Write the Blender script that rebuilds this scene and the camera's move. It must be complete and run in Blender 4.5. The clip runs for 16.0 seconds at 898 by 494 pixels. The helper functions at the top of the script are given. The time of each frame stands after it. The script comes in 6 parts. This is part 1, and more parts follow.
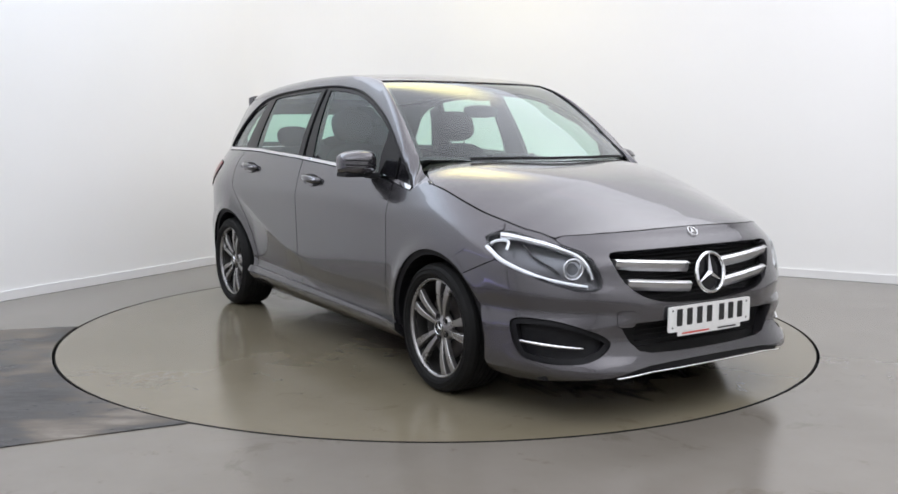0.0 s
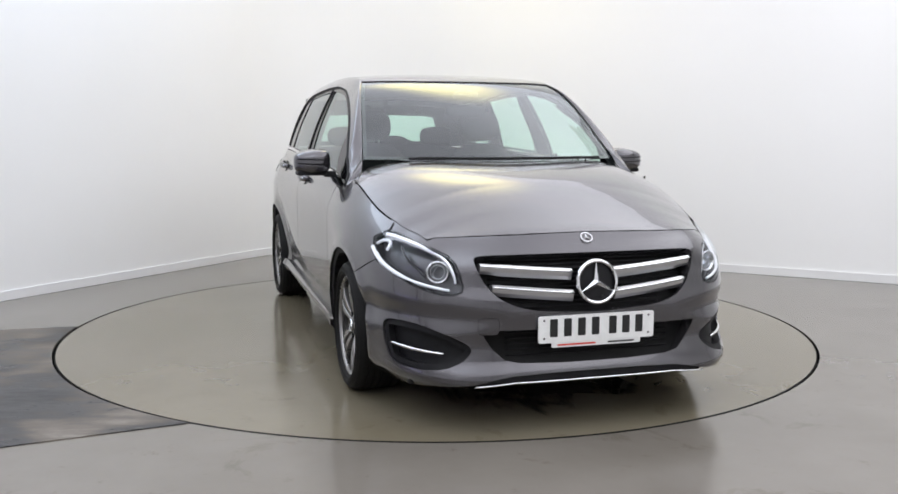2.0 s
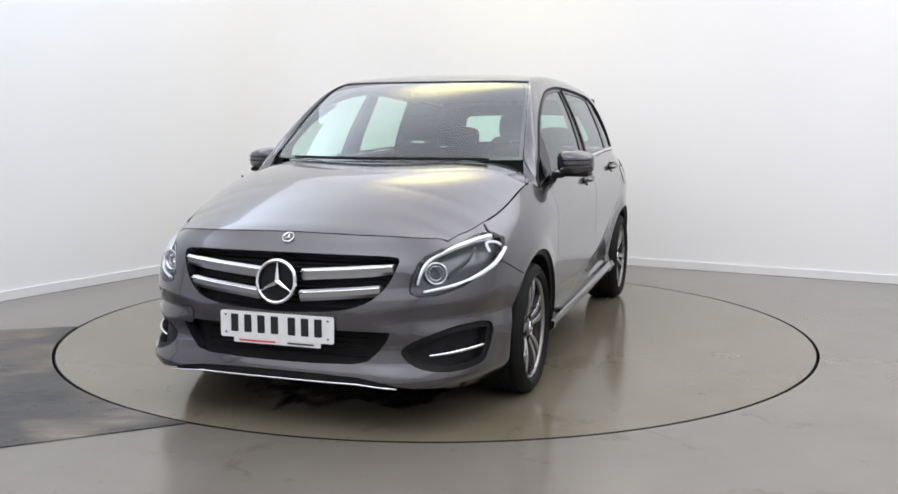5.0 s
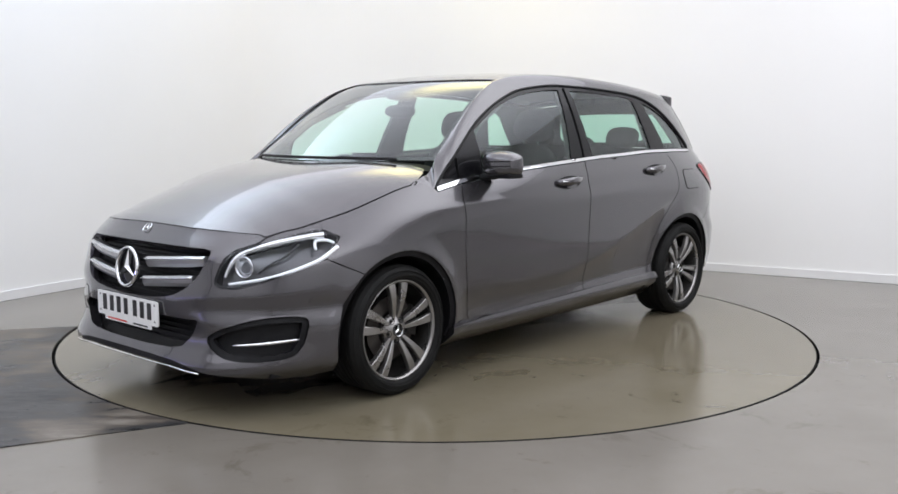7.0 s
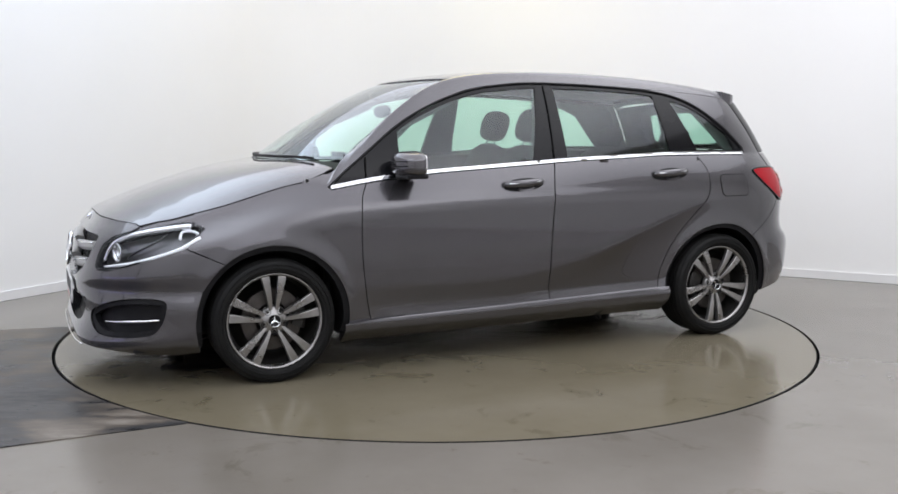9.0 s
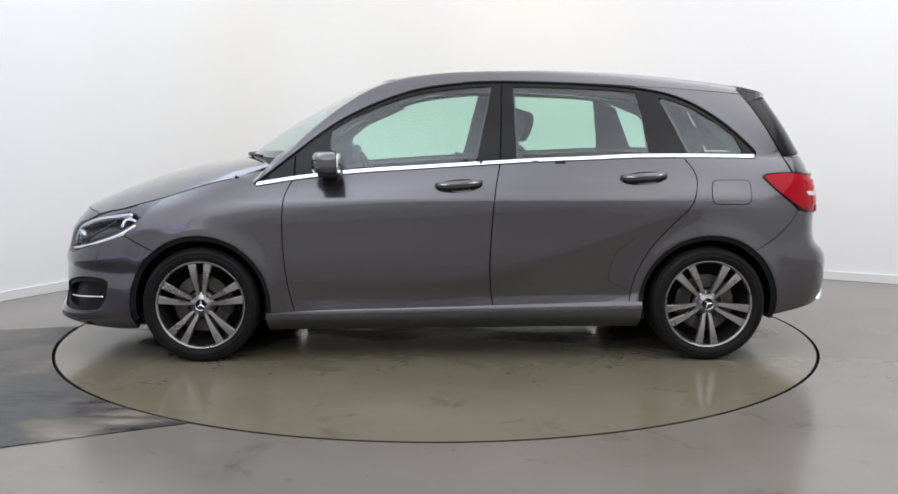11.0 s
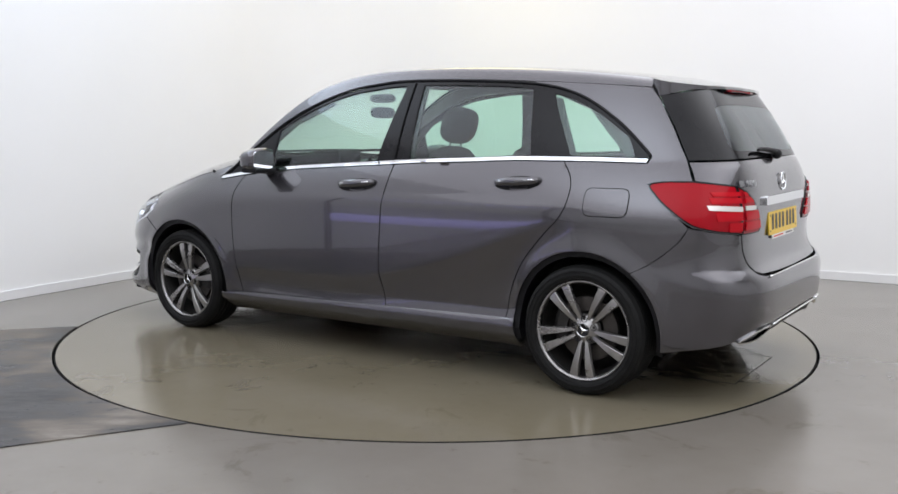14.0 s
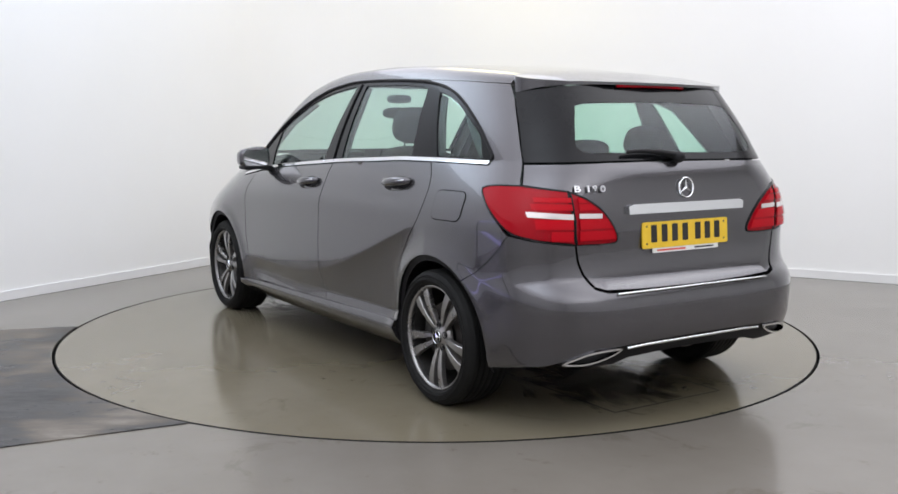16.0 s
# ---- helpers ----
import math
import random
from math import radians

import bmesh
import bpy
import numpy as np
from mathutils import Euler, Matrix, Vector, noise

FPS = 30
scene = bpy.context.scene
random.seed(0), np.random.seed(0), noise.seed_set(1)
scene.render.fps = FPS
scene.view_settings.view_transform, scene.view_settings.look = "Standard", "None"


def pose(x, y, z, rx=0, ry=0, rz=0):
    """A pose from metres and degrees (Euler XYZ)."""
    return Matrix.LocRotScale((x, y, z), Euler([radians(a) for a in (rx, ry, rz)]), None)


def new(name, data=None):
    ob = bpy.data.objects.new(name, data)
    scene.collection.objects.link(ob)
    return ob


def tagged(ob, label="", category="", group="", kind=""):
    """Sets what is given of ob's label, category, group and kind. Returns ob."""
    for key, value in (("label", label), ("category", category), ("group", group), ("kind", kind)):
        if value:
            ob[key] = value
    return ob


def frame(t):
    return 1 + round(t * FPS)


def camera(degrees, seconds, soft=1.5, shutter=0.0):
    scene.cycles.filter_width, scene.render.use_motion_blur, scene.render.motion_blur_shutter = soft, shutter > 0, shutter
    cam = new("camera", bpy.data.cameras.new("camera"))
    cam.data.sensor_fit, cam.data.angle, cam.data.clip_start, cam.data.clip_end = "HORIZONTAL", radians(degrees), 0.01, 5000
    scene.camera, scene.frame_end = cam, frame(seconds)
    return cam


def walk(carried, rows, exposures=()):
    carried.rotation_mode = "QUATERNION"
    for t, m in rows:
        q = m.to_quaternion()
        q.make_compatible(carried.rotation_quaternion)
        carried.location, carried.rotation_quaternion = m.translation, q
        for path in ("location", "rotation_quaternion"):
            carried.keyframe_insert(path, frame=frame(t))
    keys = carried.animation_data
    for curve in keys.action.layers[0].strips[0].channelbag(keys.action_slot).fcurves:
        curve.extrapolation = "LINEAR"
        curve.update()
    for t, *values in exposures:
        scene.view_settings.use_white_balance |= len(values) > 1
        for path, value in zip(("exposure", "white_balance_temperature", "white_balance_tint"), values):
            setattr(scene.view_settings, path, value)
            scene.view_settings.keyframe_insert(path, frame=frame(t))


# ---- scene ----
# ------------------------------------------------------------------ camera
CAM = (0.0, -5.848, 1.229)
cam = camera(51.0, 16.0, soft=1.6)
VIEW = pose(*CAM, 90 - 7.10, -0.12, -0.68)
walk(cam, [(0, VIEW), (16, VIEW)])

# ------------------------------------------------------------------ world and light
world = bpy.data.worlds.new("world")
world.use_nodes = True
world.node_tree.nodes["Background"].inputs[0].default_value = (0.9, 0.95, 1.0, 1)
world.node_tree.nodes["Background"].inputs[1].default_value = 0.05
scene.world = world
scene.view_settings.exposure = 0.0

CEIL = 3.7
CORNER = Vector((-1.160, 4.286, 0))
ALONG_L = Vector((-0.4975, -0.8675, 0))      # from the corner along the left wall
ALONG_R = Vector((0.8759, -0.4825, 0))       # from the corner along the right wall
LEN_L, LEN_R, FILLET = 11.5, 10.5, 1.25


def room(a, b, z=0.0):
    """A point a metres along the left wall and b metres along the right wall from the corner."""
    return CORNER + ALONG_L * a + ALONG_R * b + Vector((0, 0, z))


# soft pools of light behind the fabric of the luminous ceiling: x, y, radius, strength, colour
POOLS = [
    (-3.6, 0.8, 1.5, 2.6, (0.66, 0.82, 1.0)),
    (-1.2, -4.2, 1.4, 1.7, (0.80, 0.90, 1.0)),
    (2.9, -0.6, 1.5, 1.6, (0.97, 0.98, 1.0)),
    (0.1, 2.0, 0.55, 3.4, (1.0, 0.84, 0.25)),
    (3.4, -4.6, 1.4, 1.2, (0.97, 0.98, 1.0)),
]
GLOW = 1.62

# ------------------------------------------------------------------ materials


def mat(name, colour=(0.8, 0.8, 0.8), rough=0.5, metal=0.0, **extra):
    m = bpy.data.materials.new(name)
    m.use_nodes = True
    b = m.node_tree.nodes["Principled BSDF"]
    b.inputs["Base Color"].default_value = (*colour, 1)
    b.inputs["Roughness"].default_value = rough
    b.inputs["Metallic"].default_value = metal
    for key, value in extra.items():
        b.inputs[key.replace("_", " ")].default_value = value
    return m


def nodes(m):
    t = m.node_tree
    return t, t.nodes["Principled BSDF"]


def add(t, kind, **inputs):
    n = t.nodes.new(kind)
    for key, value in inputs.items():
        n.inputs[key.replace("_", " ")].default_value = value
    return n


def ramp(t, source, stops):
    n = t.nodes.new("ShaderNodeValToRGB")
    while len(n.color_ramp.elements) < len(stops):
        n.color_ramp.elements.new(0.5)
    for e, (p, c) in zip(n.color_ramp.elements, stops):
        e.position, e.color = p, (*c, 1)
    t.links.new(source, n.inputs[0])
    return n


def grain(m, colours, scale, detail=5.0, bump=0.0, rough=None, fine=None, stretch=None, lo=0.3, hi=0.7):
    """Two-scale colour variation, fine relief and roughness variation in object space."""
    t, b = nodes(m)
    co = t.nodes.new("ShaderNodeTexCoord")
    src = co.outputs["Object"]
    if stretch:
        mp = t.nodes.new("ShaderNodeMapping")
        mp.inputs["Scale"].default_value = stretch
        t.links.new(src, mp.inputs[0])
        src = mp.outputs[0]
    big = add(t, "ShaderNodeTexNoise", Scale=scale, Detail=detail, Roughness=0.6)
    t.links.new(src, big.inputs["Vector"])
    r = ramp(t, big.outputs[0], [(lo, colours[0]), (hi, colours[1])])
    t.links.new(r.outputs[0], b.inputs["Base Color"])
    small = add(t, "ShaderNodeTexNoise", Scale=fine or scale * 30, Detail=4.0)
    t.links.new(src, small.inputs["Vector"])
    if bump:
        bp = add(t, "ShaderNodeBump", Strength=bump, Distance=0.002)
        t.links.new(small.outputs[0], bp.inputs["Height"])
        t.links.new(bp.outputs[0], b.inputs["Normal"])
    if rough:
        rr = t.nodes.new("ShaderNodeMapRange")
        rr.inputs["To Min"].default_value, rr.inputs["To Max"].default_value = rough
        rr.inputs["From Min"].default_value, rr.inputs["From Max"].default_value = 0.3, 0.7
        t.links.new(big.outputs[0], rr.inputs[0])
        t.links.new(rr.outputs[0], b.inputs["Roughness"])
    return m


M_WALL = grain(mat("white_wall_paint", rough=0.7), ((0.80, 0.80, 0.79), (0.83, 0.83, 0.825)), 0.5, bump=0.05, fine=180)
M_CEIL = grain(mat("white_ceiling", rough=0.8), ((0.78, 0.78, 0.77), (0.82, 0.82, 0.81)), 0.6)
M_SKIRT = grain(mat("skirting_paint", rough=0.45), ((0.74, 0.74, 0.74), (0.80, 0.80, 0.80)), 2.0)


def resin(name, dark, light, wet):
    """Polished resin: cloudy tone, thin scuffs, glossy and duller patches."""
    m = mat(name, rough=0.16, Specular_IOR_Level=0.58)
    t, b = nodes(m)
    co = t.nodes.new("ShaderNodeTexCoord")
    big = add(t, "ShaderNodeTexNoise", Scale=0.8, Detail=5.0, Roughness=0.6)
    fine = add(t, "ShaderNodeTexNoise", Scale=7.0, Detail=8.0, Roughness=0.75)
    spot = add(t, "ShaderNodeTexNoise", Scale=3.4, Detail=5.0, Roughness=0.62, Distortion=0.8)
    for n in (big, fine, spot):
        t.links.new(co.outputs["Object"], n.inputs["Vector"])
    base = ramp(t, big.outputs[0], [(0.3, dark), (0.7, light)])
    mark = ramp(t, fine.outputs[0], [(0.30, (0.72, 0.70, 0.66)), (0.40, (1, 1, 1)), (0.66, (1, 1, 1)), (0.78, (1.16, 1.15, 1.12))])
    stain = ramp(t, spot.outputs[0], [(0.24, (0.68, 0.65, 0.60)), (0.34, (0.86, 0.85, 0.82)), (0.39, (1, 1, 1))])
    src = base.outputs[0]
    for n in (mark, stain):
        mx = t.nodes.new("ShaderNodeMix")
        mx.data_type, mx.blend_type = "RGBA", "MULTIPLY"
        mx.inputs[0].default_value = 0.8
        t.links.new(src, mx.inputs[6])
        t.links.new(n.outputs[0], mx.inputs[7])
        src = mx.outputs[2]
    t.links.new(src, b.inputs["Base Color"])
    rr = t.nodes.new("ShaderNodeMapRange")
    rr.inputs["From Min"].default_value, rr.inputs["From Max"].default_value = 0.32, 0.62
    rr.inputs["To Min"].default_value, rr.inputs["To Max"].default_value = wet, wet + 0.05
    t.links.new(spot.outputs[0], rr.inputs[0])
    t.links.new(rr.outputs[0], b.inputs["Roughness"])
    bp = add(t, "ShaderNodeBump", Strength=0.05, Distance=0.002)
    t.links.new(fine.outputs[0], bp.inputs["Height"])
    t.links.new(bp.outputs[0], b.inputs["Normal"])
    return m


M_FLOOR = resin("grey_resin_floor", (0.140, 0.126, 0.107), (0.182, 0.165, 0.143), 0.16)
M_DISC = resin("turntable_resin", (0.134, 0.116, 0.077), (0.180, 0.158, 0.114), 0.13)


def wet_shade_film():
    """Thin water, streaky, with sharp and dull places; darkened for the shade under the car."""
    m = mat("wet_shade_film", rough=0.08, Specular_IOR_Level=0.5)
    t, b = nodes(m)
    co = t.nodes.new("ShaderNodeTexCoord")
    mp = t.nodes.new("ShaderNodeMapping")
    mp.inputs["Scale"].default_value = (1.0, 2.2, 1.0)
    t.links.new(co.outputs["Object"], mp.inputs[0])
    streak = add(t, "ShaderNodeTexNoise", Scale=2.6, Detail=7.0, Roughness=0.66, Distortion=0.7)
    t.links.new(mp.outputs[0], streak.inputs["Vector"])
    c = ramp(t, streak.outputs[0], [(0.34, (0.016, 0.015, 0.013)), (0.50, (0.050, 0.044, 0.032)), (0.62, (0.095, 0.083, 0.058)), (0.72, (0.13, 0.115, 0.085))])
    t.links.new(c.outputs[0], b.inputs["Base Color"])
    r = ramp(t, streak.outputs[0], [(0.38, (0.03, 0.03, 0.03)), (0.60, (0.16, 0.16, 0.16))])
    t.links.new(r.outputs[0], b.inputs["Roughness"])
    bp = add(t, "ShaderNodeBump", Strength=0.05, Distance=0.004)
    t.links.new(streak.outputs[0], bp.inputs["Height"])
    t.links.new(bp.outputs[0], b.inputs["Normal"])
    # film and its shade tone fade raggedly towards the border
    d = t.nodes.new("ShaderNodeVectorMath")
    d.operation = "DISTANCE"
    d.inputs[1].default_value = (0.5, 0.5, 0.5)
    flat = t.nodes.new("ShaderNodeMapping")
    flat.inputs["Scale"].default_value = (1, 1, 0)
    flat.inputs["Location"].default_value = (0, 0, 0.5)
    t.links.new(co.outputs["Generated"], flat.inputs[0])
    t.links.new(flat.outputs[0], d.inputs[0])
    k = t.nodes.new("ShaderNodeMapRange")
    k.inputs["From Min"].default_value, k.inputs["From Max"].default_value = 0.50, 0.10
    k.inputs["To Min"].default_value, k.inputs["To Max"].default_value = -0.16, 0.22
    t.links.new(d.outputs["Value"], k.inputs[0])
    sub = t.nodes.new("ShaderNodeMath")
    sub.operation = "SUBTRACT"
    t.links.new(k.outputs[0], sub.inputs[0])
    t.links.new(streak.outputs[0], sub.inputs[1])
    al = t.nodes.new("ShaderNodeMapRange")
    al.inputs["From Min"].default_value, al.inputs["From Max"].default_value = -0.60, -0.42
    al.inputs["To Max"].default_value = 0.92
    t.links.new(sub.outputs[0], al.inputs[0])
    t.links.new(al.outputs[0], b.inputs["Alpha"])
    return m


M_WET_SHADE = wet_shade_film()
M_GAP = mat("dark_gap", (0.004, 0.004, 0.004), 0.7, Specular_IOR_Level=0.1)
M_LAMPBOX = mat("lamp_housing", (0.8, 0.8, 0.8), 0.5)


def part(name, bm, material, parent=None, label="", smooth=False):
    """Links a bmesh as one mesh object under a thing or part."""
    me = bpy.data.meshes.new(name)
    bm.normal_update()
    bm.to_mesh(me)
    bm.free()
    if smooth:
        for p in me.polygons:
            p.use_smooth = True
    for m in (material if isinstance(material, (list, tuple)) else [material]):
        me.materials.append(m)
    ob = new(name, me)
    ob.parent = parent
    if label:
        ob["label"] = label
    return ob


def box(bm, lo, hi, bevel=0.0, m=None):
    """A box between two corners, bevelled, through matrix m."""
    r = bmesh.ops.create_cube(bm, size=1)
    vs = r["verts"]
    for v in vs:
        v.co = Vector([lo[i] + (v.co[i] + 0.5) * (hi[i] - lo[i]) for i in range(3)])
    if bevel:
        es = list({e for v in vs for e in v.link_edges})
        out = bmesh.ops.bevel(bm, geom=es, offset=bevel, segments=2, profile=0.6, affect="EDGES")
        vs = list({v for f in out["faces"] for v in f.verts} | {v for v in vs if v.is_valid})
    if m is not None:
        bmesh.ops.transform(bm, matrix=m, verts=vs)
    return bm


def prism(bm, poly, fmap, depth):
    """Extrudes a flat outline: fmap(u, v, w) places it, w from 0 to depth."""
    a = [bm.verts.new(fmap(u, v, 0.0)) for u, v in poly]
    b = [bm.verts.new(fmap(u, v, depth)) for u, v in poly]
    n = len(poly)
    bm.faces.new(a)
    bm.faces.new(b[::-1])
    for i in range(n):
        bm.faces.new((a[i], b[i], b[(i + 1) % n], a[(i + 1) % n]))
    bmesh.ops.recalc_face_normals(bm, faces=bm.faces)


def rounded(w, h, r, n=4):
    """A rounded rectangle about the origin."""
    out = []
    for cx, cy, a0 in ((w / 2 - r, h / 2 - r, 0), (-w / 2 + r, h / 2 - r, 90), (-w / 2 + r, -h / 2 + r, 180), (w / 2 - r, -h / 2 + r, 270)):
        for i in range(n + 1):
            a = radians(a0 + 90 * i / n)
            out.append((cx + r * math.cos(a), cy + r * math.sin(a)))
    return out


# ------------------------------------------------------------------ the studio


def strip_wall(name, a0, a1, z0, z1, thick, material, label, category):
    """An extruded run of wall through plan points, thick outwards."""
    bm = bmesh.new()
    n = len(a0)
    rows = []
    for p, q in zip(a0, a1):
        rows.append([bm.verts.new((p.x, p.y, z0)), bm.verts.new((p.x, p.y, z1)), bm.verts.new((q.x, q.y, z1)), bm.verts.new((q.x, q.y, z0))])
    for i in range(n - 1):
        for k in range(4):
            bm.faces.new((rows[i][k], rows[i][(k + 1) % 4], rows[i + 1][(k + 1) % 4], rows[i + 1][k]))
    bm.faces.new(rows[0])
    bm.faces.new(rows[-1][::-1])
    bmesh.ops.recalc_face_normals(bm, faces=bm.faces)
    ob = part(name, bm, material)
    for p in ob.data.polygons:
        p.use_smooth = False
    return tagged(ob, label, category, kind="structure")


def plan_offset(pts, d):
    """Offsets an open plan line to its left by d."""
    out = []
    for i, p in enumerate(pts):
        t = (pts[min(i + 1, len(pts) - 1)] - pts[max(i - 1, 0)]).normalized()
        out.append(p + Vector((-t.y, t.x, 0)) * d)
    return out


fil = [room(FILLET - FILLET * math.sin(i / 48 * math.pi / 2), FILLET - FILLET * math.cos(i / 48 * math.pi / 2)) for i in range(49)]
far_line = [room(LEN_L, 0)] + fil + [room(0, LEN_R)]
strip_wall("wall_north", far_line, plan_offset(far_line, 0.15), 0.0, CEIL, 0.15, M_WALL, "smooth white studio wall with rounded corner", "wall")
near_line = [room(0, LEN_R), room(LEN_L, LEN_R)]
strip_wall("wall_south", near_line, plan_offset(near_line, 0.15), 0.0, CEIL, 0.15, M_WALL, "plain white studio wall behind the camera", "wall")
side_line = [room(LEN_L, LEN_R), room(LEN_L, 0)]
strip_wall("wall_west", side_line, plan_offset(side_line, 0.15), 0.0, CEIL, 0.15, M_WALL, "plain white studio wall beside the camera", "wall")
sk = [room(LEN_L, 0.0)] + fil + [room(0.0, LEN_R)]
strip_wall("skirting", plan_offset(sk, -0.014), plan_offset(sk, -0.001), 0.002, 0.070, 0.012, M_SKIRT, "low white skirting board along the studio wall", "skirting")

bm = bmesh.new()
box(bm, (-16, -16, CEIL), (16, 16, CEIL + 0.15))
tagged(part("ceiling", bm, M_CEIL), "plain white studio ceiling", "ceiling", kind="structure")

DISC_R = 2.240
GAP = 0.012


def ring_floor(bm, r_in, r_out_pts, z):
    """A sheet with a round hole: the hole's rim joined to a square outline."""
    n = 128
    inner = [bm.verts.new((r_in * math.cos(2 * math.pi * i / n), r_in * math.sin(2 * math.pi * i / n), z)) for i in range(n)]
    outer = []
    for i in range(n):
        a = 2 * math.pi * i / n
        c, s = math.cos(a), math.sin(a)
        k = r_out_pts / max(abs(c), abs(s))
        outer.append(bm.verts.new((k * c, k * s, z)))
    low = [bm.verts.new((v.co.x, v.co.y, z - 0.08)) for v in inner]
    for i in range(n):
        j = (i + 1) % n
        bm.faces.new((inner[i], inner[j], outer[j], outer[i])[::-1])
        bm.faces.new((inner[j], inner[i], low[i], low[j])[::-1])
    bm.faces.new(low)


bm = bmesh.new()
ring_floor(bm, DISC_R + GAP, 17.0, 0.0)
bmesh.ops.recalc_face_normals(bm, faces=bm.faces)
# walls of the hole take a near-black colour for the gap's shade
for f in bm.faces:
    f.material_index = 0 if f.calc_center_median().z > -0.01 else 1
floor_ob = tagged(part("floor", bm, [M_FLOOR, M_GAP]), "polished grey resin studio floor with faint scuffs", "floor", kind="structure")




def entry_strip():
    """A dark, worn coating in front of the turntable, on the side where cars drive on."""
    m = mat("worn_dark_coating", rough=0.32, Specular_IOR_Level=0.3)
    tt, b = nodes(m)
    co = tt.nodes.new("ShaderNodeTexCoord")
    mp = tt.nodes.new("ShaderNodeMapping")
    mp.inputs["Scale"].default_value = (0.7, 2.0, 1)
    mp.inputs["Rotation"].default_value = (0, 0, radians(-22))
    tt.links.new(co.outputs["Object"], mp.inputs[0])
    n1 = add(tt, "ShaderNodeTexNoise", Scale=2.6, Detail=9.0, Roughness=0.72)
    tt.links.new(mp.outputs[0], n1.inputs["Vector"])
    n2 = add(tt, "ShaderNodeTexNoise", Scale=0.9, Detail=2.0)
    tt.links.new(co.outputs["Object"], n2.inputs["Vector"])
    mul = tt.nodes.new("ShaderNodeMath")
    mul.operation = "MULTIPLY"
    tt.links.new(n1.outputs[0], mul.inputs[0])
    tt.links.new(n2.outputs[0], mul.inputs[1])
    r = ramp(tt, mul.outputs[0], [(0.0, (0.014, 0.0145, 0.016)), (0.240, (0.030, 0.030, 0.031)), (0.290, (0.105, 0.088, 0.070)), (0.36, (0.20, 0.18, 0.155))])
    tt.links.new(r.outputs[0], b.inputs["Base Color"])
    rr = ramp(tt, n1.outputs[0], [(0.35, (0.22, 0.22, 0.22)), (0.65, (0.5, 0.5, 0.5))])
    tt.links.new(rr.outputs[0], b.inputs["Roughness"])
    bm = bmesh.new()
    r0 = DISC_R + GAP + 0.004
    a_hi, a_lo = math.atan2(-0.033, -2.278), math.atan2(-2.002, -1.049)
    a_hi += 2 * math.pi if a_hi < 0 else 0
    a_lo += 2 * math.pi if a_lo < 0 else 0
    rim = [(r0 * math.cos(a_hi + (a_lo - a_hi) * i / 24), r0 * math.sin(a_hi + (a_lo - a_hi) * i / 24)) for i in range(25)]
    rim = rim[::-1] + [(-2.278 - 0.967 * 2.2, -0.033 - 0.255 * 2.2), (-1.049 - 0.907 * 3.4, -2.002 - 0.42 * 3.4)]
    prism(bm, rim, lambda u, v, w: Vector((u, v, w + 0.0002)), 0.004)
    return tagged(part("floor_coating", bm, m), "dark worn floor coating beside the turntable", "floor coating", kind="structure")


entry_strip()


